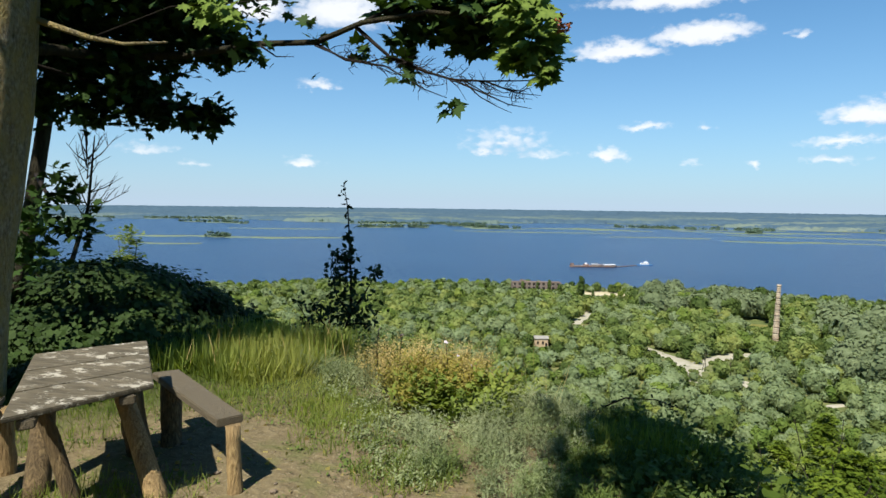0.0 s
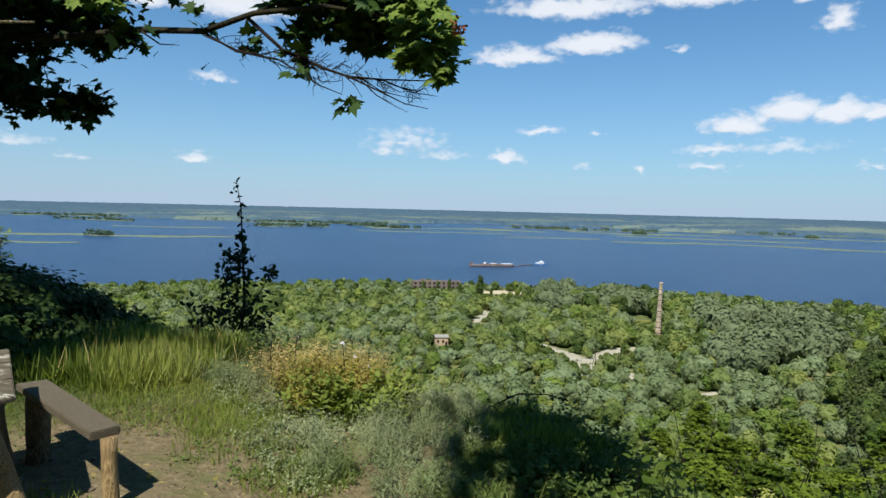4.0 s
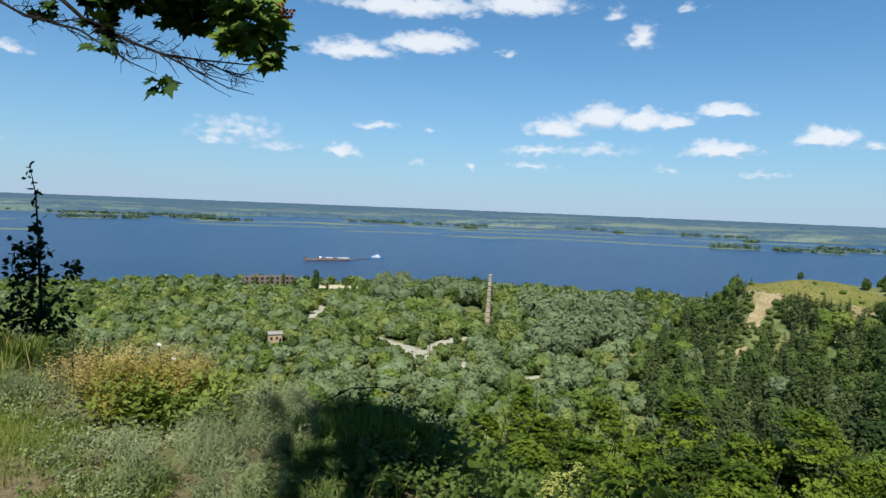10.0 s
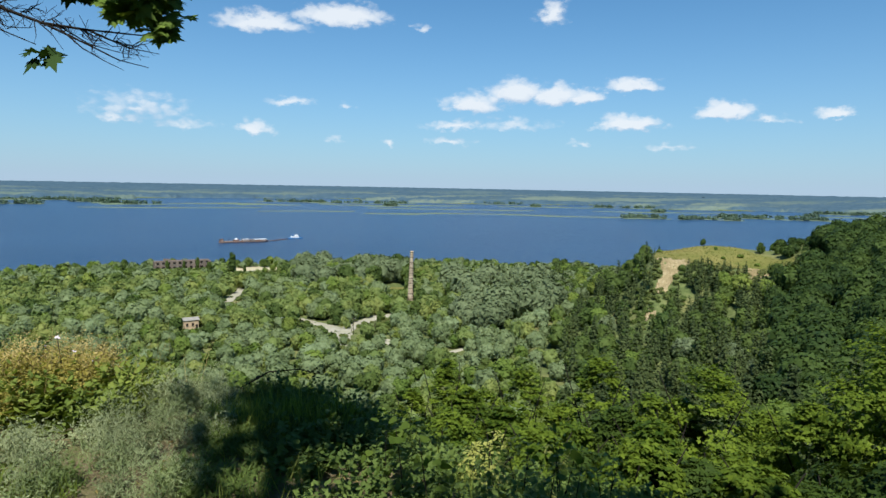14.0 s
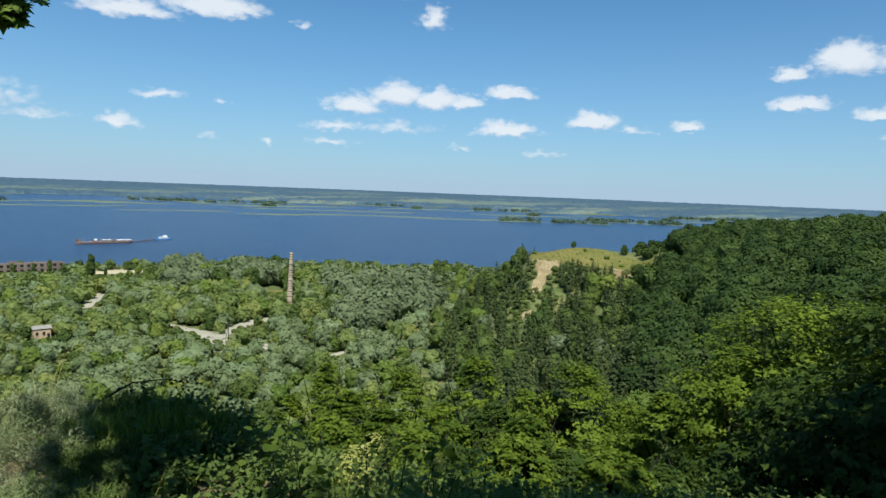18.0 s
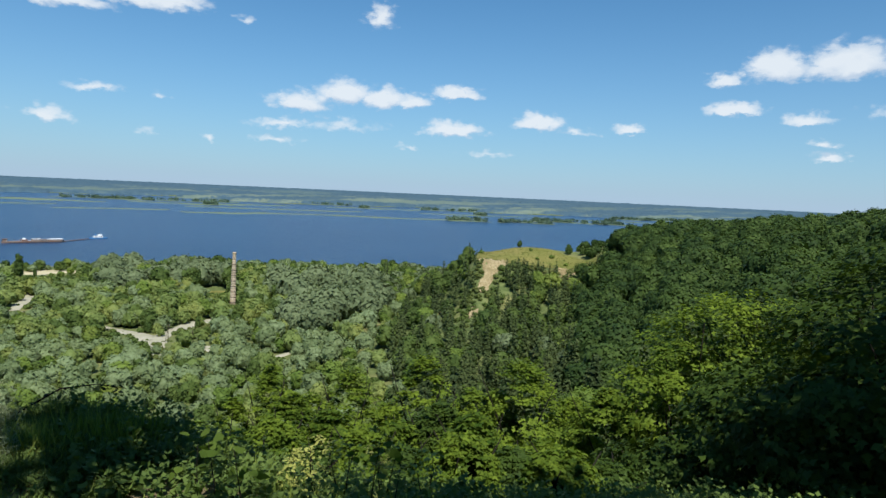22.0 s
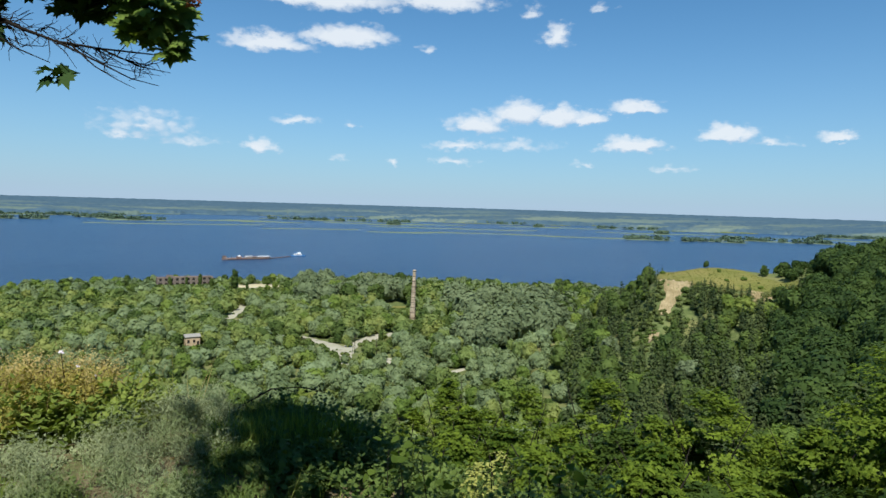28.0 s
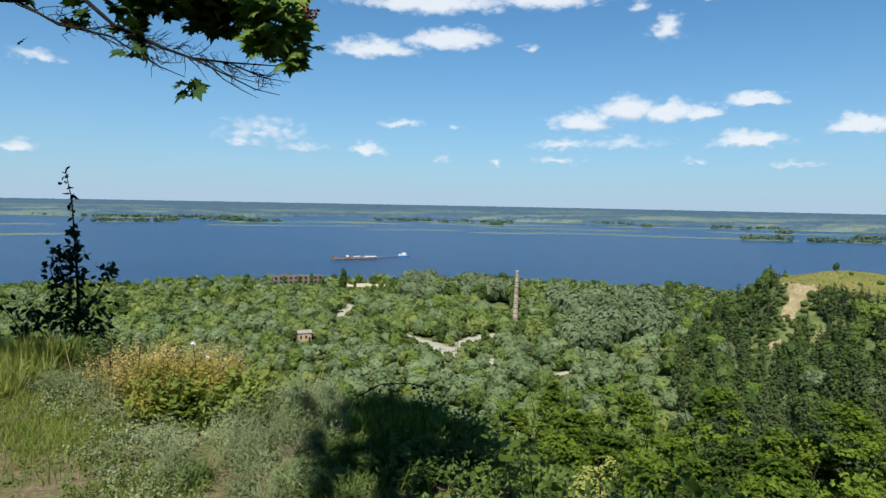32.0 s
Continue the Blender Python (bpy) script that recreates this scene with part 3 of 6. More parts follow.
def land(x, y):
    """Height of the ground (arrays)."""
    x, y = np.asarray(x, float), np.asarray(y, float)
    d, az = np.hypot(x, y), np.degrees(np.arctan2(x, y))
    back = (az > 112) | (az < -100)
    a = np.clip(az, -60, 72)
    i = np.clip(np.searchsorted(AZ, a) - 1, 0, len(AZ) - 2)
    t = (a - AZ[i]) / (AZ[i + 1] - AZ[i])
    t = t * t * (3 - 2 * t)
    dd = np.clip(d, DIST[0], DIST[-1])
    j = np.clip(np.searchsorted(DIST, dd) - 1, 0, len(DIST) - 2)
    dist = np.array(DIST, float)
    u = (dd - dist[j]) / (dist[j + 1] - dist[j])
    z = (1 - t) * ((1 - u) * TABLE[i, j] + u * TABLE[i, j + 1]) + t * ((1 - u) * TABLE[i + 1, j] + u * TABLE[i + 1, j + 1])
    b = np.interp(az, BROW_AZ, BROW_D)
    v = np.clip((d - b) / (30 - b), 0, 1)
    z30 = (1 - t) * TABLE[i, 0] + t * TABLE[i + 1, 0]
    z = np.where(d < 30, z30 * (v ** 1.12), z)
    z = z + np.where((d > 60) & (d < 560), 0.8 * wave(x, y, 0.05), 0.0)
    side = np.clip((-60 - az) / 40, 0, 1)
    z = np.where((az < -60) & ~back, z * (1 - side * side * (3 - 2 * side)), z)
    other = np.clip((az - 72) / 40, 0, 1)
    z = np.where((az > 72) & ~back, z * (1 - other * other * (3 - 2 * other)), z)
    z = np.where(back, -0.5 * np.clip(d - 20, 0, 40) / 40, z)
    z = z - 0.27 * np.clip((60 - d) / 40, 0, 1) + 0.03 * wave(x, y, 2.1) * (d < 12)
    # the far shore and the plain behind it
    far = d - (2700 + 650 * np.clip((-14 - az) / 16, 0, 1) + 420 * wave(x, y, 0.0016, 2.0)) + 520 * wave(x * 0.4, y, 0.006, 5.0) + 330 * wave(x * 0.3, y, 0.016, 7.0)
    far = far - 3.0 * np.clip(2600 - d, 0, None)
    z = np.where(d > 1500, np.where(far > 0, np.minimum(-71.3 + far * 0.019, -36.0), -75.0), z)
    z = np.where(back & (d > 60), np.minimum(z, -0.5), z)
    return z


def h(x, y):
    return float(land(x, y))


def build_ground():
    az = np.radians(np.concatenate([np.arange(-180, -60, 4.0), np.arange(-60, 80, 0.5), np.arange(80, 180, 4.0)]))
    rad = np.concatenate([np.arange(0.25, 12, 0.25), np.geomspace(12, 260, 70), np.arange(264, 400, 4.0), np.geomspace(404, 640, 36), np.geomspace(670, 4950, 44)])
    A, R = np.meshgrid(az, rad)
    X, Y = R * np.sin(A), R * np.cos(A)
    V = np.stack([X, Y, land(X, Y)], 2).reshape(-1, 3)
    n, m = len(az), len(rad)
    i, j = np.meshgrid(np.arange(n), np.arange(m - 1))
    F = np.stack([j * n + i, j * n + (i + 1) % n, (j + 1) * n + (i + 1) % n, (j + 1) * n + i], 2).reshape(-1, 4)[:, ::-1]
    V = np.concatenate([V, [[0, 0, h(0.01, 0.01)]]])
    hub = len(V) - 1
    me = np_mesh("ground", V, F, M_GROUND, True)
    bm = bmesh.new()
    bm.from_mesh(me)
    bm.verts.ensure_lookup_table()
    for k in range(n):
        bm.faces.new((bm.verts[hub], bm.verts[(k + 1) % n], bm.verts[k])).smooth = True
    bm.normal_update()
    bm.to_mesh(me), bm.free()
    ob = new("ground", me)
    tagged(ob, "trodden brown soil falling away to a green wooded plain", "ground", kind="structure")


build_ground()


def build_water():
    az = np.radians(np.arange(-75, 95.1, 2.0))
    rad = np.geomspace(330, 4900, 40)
    A, R = np.meshgrid(az, rad)
    V = np.stack([R * np.sin(A), R * np.cos(A), np.full_like(A, WATER_Z)], 2).reshape(-1, 3)
    n = len(az)
    i, j = np.meshgrid(np.arange(n - 1), np.arange(len(rad) - 1))
    F = np.stack([j * n + i, j * n + i + 1, (j + 1) * n + i + 1, (j + 1) * n + i], 2).reshape(-1, 4)[:, ::-1]
    ob = new("water", np_mesh("water", V, F, M_WATER))
    tagged(ob, "wide blue river with a light ripple and calm streaks", "river", kind="structure")


build_water()


def build_far_woods():
    """The wooded plain on the far side, one canopy with clearings."""
    rng = np.random.default_rng(5)
    az = np.radians(np.arange(-60, 84, 0.22))
    rad = np.geomspace(2250, 4900, 76)
    A, R = np.meshgrid(az, rad)
    A = A + rng.normal(0, 0.0009, A.shape)
    R = R * (1 + rng.normal(0, 0.0025, R.shape))
    X, Y = R * np.sin(A), R * np.cos(A)
    g = land(X, Y)
    mask = 1.5 + wave(X * 0.55, Y, 0.006, 1.0) + 0.8 * wave(X * 0.5, Y, 0.017, 4.0) + (R - 2900) / 900
    tall = np.clip(mask * 3, 0, 1) * (12 + 3 * wave(X, Y, 0.05)) + rng.uniform(-2, 2, X.shape) * (mask > 0)
    Z = np.where(g > WATER_Z, g - 0.8 + tall, WATER_Z - 3)
    Z[-1] = np.maximum(Z[-1], -23 + rng.uniform(-2.0, 1.0, Z[-1].shape))
    V = np.stack([X, Y, Z], 2).reshape(-1, 3)
    n = len(az)
    i, j = np.meshgrid(np.arange(n - 1), np.arange(len(rad) - 1))
    F = np.stack([j * n + i, j * n + i + 1, (j + 1) * n + i + 1, (j + 1) * n + i], 2).reshape(-1, 4)[:, ::-1]
    zz = Z.reshape(-1)[F]
    F = F[zz.max(1) > WATER_Z - 0.5]
    ob = new("far_woods", np_mesh("far_woods", V, F, M_FAR_HAZE))
    tagged(ob, "woods stretching along the far horizon, tinted blue-green for haze", "woods", kind="stuff")


build_far_woods()


# ---- far bank and islands ----
# ends of each island's axis, half depth, trees (0 to 1)
ISLANDS = [
    (-980, 1160, -499, 1330, 26, 0.06), (-800, 985, -657, 1020, 10, 0.0), (-2107, 2393, -1463, 2697, 45, 1.0), (-1192, 2540, -969, 2496, 40, 0.9), (-690, 2037, -482, 1985, 45, 0.9),
    (-480, 2238, -153, 2068, 50, 0.5), (-166, 2115, 230, 2129, 55, 0.0), (327, 1560, 653, 1500, 24, 0.0), (75, 1622, 318, 1649, 12, 0.0), (855, 2500, 1300, 2380, 60, 0.8),
    (640, 1500, 983, 1364, 22, 0.0), (925, 1339, 1040, 1311, 26, 0.7), (1050, 1285, 1209, 1255, 26, 0.6), (1225, 1331, 1500, 1262, 40, 0.8), (1577, 2350, 1775, 2300, 45, 1.0),
    (1900, 2200, 2200, 2150, 45, 1.0), (916, 2083, 1256, 2007, 40, 0.1), (1858, 1625, 2168, 1465, 35, 0.6), (2357, 1568, 2840, 1376, 45, 0.5), (300, 2150, 800, 2080, 45, 0.1),
    (-1500, 2250, -1150, 2050, 30, 0.3), (-1000, 1700, -700, 1720, 14, 0.0), (-350, 1800, 100, 1850, 16, 0.0), (400, 1850, 900, 1760, 22, 0.0), (1100, 1750, 1500, 1560, 26, 0.1),
    (-900, 2350, -300, 2420, 40, 0.4), (100, 2400, 700, 2350, 45, 0.5), (1300, 2100, 1700, 1900, 35, 0.4), (1500, 1480, 1800, 1330, 20, 0.1),
]


def build_islands():
    rng = np.random.default_rng(3)
    for x0, y0, x1, y1, half, wooded in ISLANDS:
        half *= 1.7
        a, b = np.array([x0, y0], float), np.array([x1, y1], float)
        ln = np.linalg.norm(b - a)
        u = (b - a) / ln
        w = np.array([-u[1], u[0]])
        n = max(24, int(ln / 10))
        t = np.linspace(0, 1, n)
        prof = np.sin(np.pi * t) ** 0.35
        ph = rng.uniform(0, 6, 6)
        wob = lambda k: 0.65 + 0.3 * np.sin(t * ln / 47 + ph[k]) + 0.25 * np.sin(t * ln / 19 + ph[k + 1]) + 0.15 * rng.normal(0, 1, n)
        lo, hi = half * prof * np.clip(wob(0), 0.15, 2), half * prof * np.clip(wob(2), 0.15, 2)
        mid = a + (b - a) * t[:, None] + w * (half * 0.6 * np.sin(t * 5 + ph[4]))[:, None]
        rows = []
        for s, z in ((-1.0, -0.6), (-0.86, 0.35), (-0.3, 0.9), (0.3, 0.9), (0.86, 0.35), (1.0, -0.6)):
            p = mid + w * (np.where(s < 0, lo, hi) * s)[:, None]
            rows.append(np.concatenate([p, np.full((n, 1), WATER_Z + z) + (rng.uniform(0, 0.5, (n, 1)) if z > 0 else 0)], 1))
        V = np.concatenate(rows)
        i, j = np.meshgrid(np.arange(n - 1), np.arange(5))
        F = np.stack([j * n + i, j * n + i + 1, (j + 1) * n + i + 1, (j + 1) * n + i], 2).reshape(-1, 4)
        isl = thing("river_island", None, "low reedy island with rows of trees" if wooded > 0.3 else "flat yellow-green reed island in the river", "island")
        part("reed_bed", np_mesh("reed_bed", V, F, M_REED_HAZE), None, isl)
        if wooded > 0.05:
            c = min(110, int(ln / 3.6 * wooded)) + 4
            Q, N = [], []
            for k in range(c):
                s = rng.uniform(0.06, 0.94) if wooded > 0.1 else rng.uniform(0.42, 0.5)
                base = a + (b - a) * s + w * (half * 0.6 * math.sin(s * 5 + ph[4]) + rng.uniform(-0.5, 0.5) * half)
                tall, wide = rng.uniform(5, 11), rng.uniform(5, 9)
                m = 34
                d = rng.normal(0, 1, (m, 3))
                d /= np.linalg.norm(d, axis=1, keepdims=True)
                Q.append(np.stack([base[0] + d[:, 0] * wide, base[1] + d[:, 1] * wide, WATER_Z + 1 + tall * (0.5 + 0.48 * d[:, 2])], 1))
                N.append(d)
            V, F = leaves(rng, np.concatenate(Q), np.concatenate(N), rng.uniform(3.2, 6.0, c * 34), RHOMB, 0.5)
            tagged(part("tree_belt", np_mesh("tree_belt", V, F, M_ISLE_HAZE), None, isl, "trees in haze-tinted green"), kind="stuff")


build_islands()


def ribbon(name, pts, widths, mat, lift, label, category, kind="structure", edge=1.0):
    """A strip laid over the ground along a line."""
    rng = np.random.default_rng(len(pts))
    P = np.array(pts, float)
    t = np.linspace(0, len(P) - 1, len(P) * 8)
    X, Y, W = (np.interp(t, range(len(P)), c) for c in (P[:, 0], P[:, 1], np.array(widths, float)))
    T = np.stack([np.gradient(X), np.gradient(Y)], 1)
    T /= np.linalg.norm(T, axis=1, keepdims=True)
    rows = []
    for s in (-1, -0.9, -0.4, 0, 0.4, 0.9, 1):
        x = X - T[:, 1] * (W * s / 2 + rng.normal(0, edge * 0.4, len(X)) * (abs(s) > 0.8))
        y = Y + T[:, 0] * W * s / 2
        rows.append(np.stack([x, y, land(x, y) + (lift if abs(s) < 0.95 else -0.2)], 1))
    n = len(X)
    i, j = np.meshgrid(np.arange(n - 1), np.arange(6))
    F = np.stack([j * n + i, j * n + i + 1, (j + 1) * n + i + 1, (j + 1) * n + i], 2).reshape(-1, 4)[:, ::-1]
    ob = new(name, np_mesh(name, np.concatenate(rows), F, mat))
    return tagged(ob, label, category, kind=kind)


EYE = Vector((0, 0, 1.4))
KEEP = []                                 # sight lines that stay open over clearings


def keep(*pts, lift=0.3):
    KEEP.extend((x, y, h(x, y) + lift) for x, y in pts)


ribbon("road", [(33, 330), (40, 314), (47, 299), (50, 285), (48.5, 272), (47, 262)], [4, 6, 8, 10, 6, 3], M_ROAD, 0.12, "pale concrete road curving through the riverside scrub", "road")
ribbon("road", [(50.5, 284), (56, 296), (62, 305), (72, 316), (84, 322), (98, 325)], [7, 7, 7, 9, 8, 4], M_ROAD, 0.13, "pale concrete road branching off between bushes", "road")
ribbon("road", [(0.5, 380), (5, 398), (9, 418), (10, 445), (14, 490), (20, 530)], [6, 6, 6, 5, 4, 4], M_ROAD, 0.12, "pale sandy track leading down to the shore", "road")
ribbon("road", [(63, 258), (66, 264), (69, 270)], [4, 6, 3], M_ROAD, 0.12, "short stretch of pale road among bushes", "road")
ribbon("road", [(84, 240), (90, 244), (97, 247)], [3, 4, 3], M_ROAD, 0.12, "short stretch of pale road among bushes", "road")
ribbon("sand_beach", [(3, 540), (15, 538), (28, 540), (42, 538), (50, 536)], [8, 26, 26, 20, 5], M_SAND, 0.25, "pale sand bank on the river shore", "beach", edge=2.0)
ribbon("clearing", [(96, 404), (104, 405), (112, 403), (120, 400)], [8, 12, 10, 4], M_MEADOW, 0.15, "dry yellow clearing behind the chimney", "clearing", edge=2.0)
keep((37, 322), (40, 314), (44, 306), (47, 299), (49, 291), (50, 285), (57, 298), (62, 305), (67, 311), (72, 316), (80, 320))
keep((1, 381), (5, 398), (8, 412), (66, 264), (90, 244), (104, 405), (110, 403))
keep((9, 532), (15, 530), (21, 530), (27, 530), (33, 530), (39, 530), lift=-0.2)


def build_hill():
    """The bald top of the bluff and the bare slip under it, both laid close over the ground."""
    rng = np.random.default_rng(9)
    for name, a0, a1, d0, d1, mat, label, cat in (
            ("bluff_meadow", 37.2, 50.0, 330, 381, M_MEADOW, "sunlit yellow-green meadow on top of the river bluff", "meadow"),
            ("bare_slip", 36.6, 42.4, 280, 333, M_SCARP, "bare pale loess slip scarring the wooded bluff", "cliff"),
            ("bare_slip", 44.6, 47.2, 318, 331, M_SCARP, "small bare loess patch below the meadow", "cliff")):
        az, rad = np.linspace(a0, a1, 64), np.linspace(d0, d1, 48)
        A, R = np.meshgrid(az, rad)
        X, Y = R * np.sin(np.radians(A)), R * np.cos(np.radians(A))
        Z = land(X, Y)
        if mat is M_MEADOW:
            Z = Z + 0.12 + 0.1 * wave(X, Y, 0.5)
            ok = (R < 381 - np.maximum(0, A - 43.5) * 8 + 3 * wave(X, Y, 0.2)) & (A > 37.6 + 0.4 * wave(X, Y, 0.15)) & (R > 329.5 + 2 * wave(X, Y, 0.3))
        elif d0 < 300:
            u = (R - d0) / (d1 - d0)
            mid = 37.0 + 2.4 * u
            wid = 0.15 + 1.15 * u ** 1.9 + 0.4 * wave(X, Y, 0.25)
            gully = np.abs(np.sin(A * 9 + 2 * wave(X, Y, 0.1)))
            Z = Z + 0.7 - 0.5 * gully * u + 0.35 * wave(X, Y, 0.9, 3.0) + 0.2 * rng.normal(0, 1, Z.shape)
            ok = (np.abs(A - mid) < wid) & ~((u > 0.26) & (u < 0.46) & (wave(X, Y, 0.2, 2.0) > -0.35))
        else:
            Z = Z + 0.5 + 0.25 * rng.normal(0, 1, Z.shape)
            ok = wave(X, Y, 0.35, 1.0) > -0.25
        V = np.stack([X, Y, Z], 2).reshape(-1, 3)
        n = len(az)
        i, j = np.meshgrid(np.arange(n - 1), np.arange(len(rad) - 1))
        F = np.stack([j * n + i, j * n + i + 1, (j + 1) * n + i + 1, (j + 1) * n + i], 2).reshape(-1, 4)[:, ::-1]
        F = F[ok.reshape(-1)[F].all(1)]
        tagged(new(name, np_mesh(name, V, F, mat, True)), label, cat, kind="structure")
    A, R = rng.uniform(37.7, 49.8, 5200), rng.uniform(331, 380, 5200)
    A, R = A[R < 380 - np.maximum(0, A - 43.5) * 8], R[R < 380 - np.maximum(0, A - 43.5) * 8]
    X, Y = R * np.sin(np.radians(A)), R * np.cos(np.radians(A))
    tuft = np.stack([X, Y, land(X, Y) + 0.1], 1)
    V, F = leaves(rng, tuft, np.tile([0.3, -0.8, 0.5], (len(X), 1)), rng.uniform(0.3, 1.0, len(X)), TRI, 0.5, 0.0, np.tile([0, 0, 1.0], (len(X), 1)))
    tagged(new("meadow_grass", np_mesh("meadow_grass", V, F, M_TUFT)), "dry golden-green grass tufts on the bluff meadow", "grass", kind="stuff")
    for a in np.arange(38.4, 49.5, 0.5):
        for d in (331, 336):
            x, y = d * math.sin(radians(a)), d * math.cos(radians(a))
            KEEP.append((x, y, h(x, y) + (0.5 if a < 40.3 or 45.2 < a < 46.6 else 5.0)))
    for k in range(12):
        u = k / 11
        d, a = 285 + 46 * u, 37.0 + 2.4 * u
        for off in (-0.45 * u, 0.0, 0.5 * u):
            x, y = d * math.sin(radians(a + off)), d * math.cos(radians(a + off))
            KEEP.append((x, y, h(x, y) + 0.8))


build_hill()


# ---- chimney, house, ruin, poles ----
def build_chimney():
    t = thing("brick_chimney", pose(CHIM[0], CHIM[1], h(*CHIM) - 0.6), "tall tapered old brick factory chimney, weathered, with iron bands", "chimney")
    H, n = 31.0, 30
    rad = lambda z: 1.72 - 0.76 * z / H
    for k in range(n):
        z0, z1 = H * k / n, H * (k + 1) / n
        bm = bmesh.new()
        j = 0.05 * ((k * 7) % 3 - 1)
        tube(bm, [(0.02 * k, 0, z0), (0.02 * k, 0, z1)], [rad(z0) + j, rad(z1) + j], 14)
        part("brick_course", bm, M_CHIM, t)
    for k in range(9):
        z = 2.5 + k * 3.1
        bm = bmesh.new()
        tube(bm, [(0.02 * z, 0, z), (0.02 * z, 0, z + 0.3)], [rad(z) + 0.12] * 2, 14)
        part("iron_band", bm, M_DARKIRON, t)
    bm = bmesh.new()
    tube(bm, [(0.6, 0, H - 0.9), (0.6, 0, H - 0.4), (0.6, 0, H + 0.2)], [1.0, 1.18, 1.1], 14)
    part("cap", bm, M_CHIM, t)


M_DARKIRON = mottled("dark_iron", (0.05, 0.04, 0.035), (0.10, 0.07, 0.055), None, 0.6, 6, (1, 1, 1), 0.7, 0.4, 0.2)
M_ORANGE = mottled("orange_brick", (0.44, 0.30, 0.18), (0.56, 0.42, 0.27), (0.50, 0.38, 0.25), 0.6, 7, (1, 1, 2), 0.9, 0.15, 0.3)
M_SLATE = mottled("slate_roof", (0.25, 0.24, 0.22), (0.37, 0.35, 0.31), (0.24, 0.22, 0.18), 0.5, 7, (1, 1, 1), 0.85, 0.2, 0.3)
M_HOLE = mottled("dark_interior", (0.02, 0.018, 0.016), (0.035, 0.03, 0.026), None, 0.5, 4, (1, 1, 1), 0.95, 0.05, 0.0)
M_BLUE = mottled("blue_paint", (0.05, 0.16, 0.35), (0.08, 0.22, 0.42), None, 0.5, 5, (1, 1, 1), 0.5, 0.4, 0.1)
CHIM = (104.3, 360.5)
build_chimney()
keep((103.5, 359.0), (104.5, 359.0), (105.5, 359.0), lift=2.0)


def build_house():
    x, y = -16.0, 316.0
    t = thing("small_house", pose(x, y, h(x, y) - 0.2, 0, 0, 12), "small derelict orange brick house with a low grey roof", "house")
    bm = box(bmesh.new(), (6.4, 5.0, 4.4), pose(0, 0, 2.2), 0.05)
    part("wall", bm, M_ORANGE, t)
    bm = bmesh.new()
    v = [bm.verts.new(p) for p in ((-3.6, -2.9, 4.4), (3.6, -2.9, 4.4), (3.6, 2.9, 4.4), (-3.6, 2.9, 4.4), (-3.6, 0, 5.5), (3.6, 0, 5.5))]
    for f in ((0, 1, 5, 4), (2, 3, 4, 5), (0, 4, 3), (1, 2, 5), (3, 2, 1, 0)):
        bm.faces.new([v[k] for k in f])
    part("roof", bm, M_SLATE, t)
    for wx in (-1.9, 0.6):
        w = part("window", box(bmesh.new(), (1.0, 0.12, 1.3), pose(wx, -2.53, 2.4)), M_HOLE, t, "dark empty window")
        part("sill", box(bmesh.new(), (1.2, 0.25, 0.12), pose(wx, -2.6, 1.7)), M_SLATE, w)
    part("door", box(bmesh.new(), (1.0, 0.14, 2.1), pose(2.3, -2.54, 1.25)), M_HOLE, t, "dark doorway")


build_house()
keep((-18, 313), (-16, 312.5), (-14, 312.8), lift=1.2)


def build_ruin():
    x, y = -33.5, 551.0
    t = thing("ruined_building", pose(x, y, h(x, y) - 0.4, 0, 0, 11), "long roofless two-storey brick ruin with empty window holes by the river", "ruin")
    L, D, H = 41.0, 11.0, 8.2
    for k in range(10):
        X = -L / 2 + (k + 0.5) * L / 10
        for z, tall in ((2.2, 2.0), (5.9, 1.9)):
            w = part("window", box(bmesh.new(), (2.0, 0.5, tall), pose(X, -D / 2 + 0.1, z)), M_HOLE, t, "empty window hole")
            part("sill", box(bmesh.new(), (2.2, 0.5, 0.18), pose(X, -D / 2 - 0.12, z - tall / 2 - 0.08)), M_SLATE, w)
        part("pier", box(bmesh.new(), (1.7, 0.7, H - (k * 3 % 4) * 0.35), pose(X + L / 20, -D / 2, (H - (k * 3 % 4) * 0.35) / 2)), M_BRICK, t)
    for z, th in ((0.5, 1.0), (4.0, 1.5), (7.4, 1.0)):
        part("wall_band", box(bmesh.new(), (L, 0.55, th), pose(0, -D / 2 + 0.06, z)), M_BRICK, t)
    part("wall_back", box(bmesh.new(), (L, 0.6, 7.0), pose(0, D / 2, 3.5)), M_BRICK, t)
    for s in (-1, 1):
        part("wall_end", box(bmesh.new(), (0.6, D, 7.4), pose(s * L / 2, 0, 3.7)), M_BRICK, t)
    part("floor_slab", box(bmesh.new(), (L - 1, D - 1, 0.3), pose(0, 0, 4.1)), M_SLATE, t)
    part("broken_gable", box(bmesh.new(), (5, 0.6, 2.2), pose(-12, -D / 2 + 0.2, 8.6, 0, 6)), M_BRICK, t)
    part("fallen_roof", box(bmesh.new(), (L - 2, 4.5, 0.25), pose(0, -2.4, 7.2, 12)), M_RUST, t)


build_ruin()
keep(*[(-52 + 4.1 * k, 542 + 0.8 * k) for k in range(10)], lift=2.2)


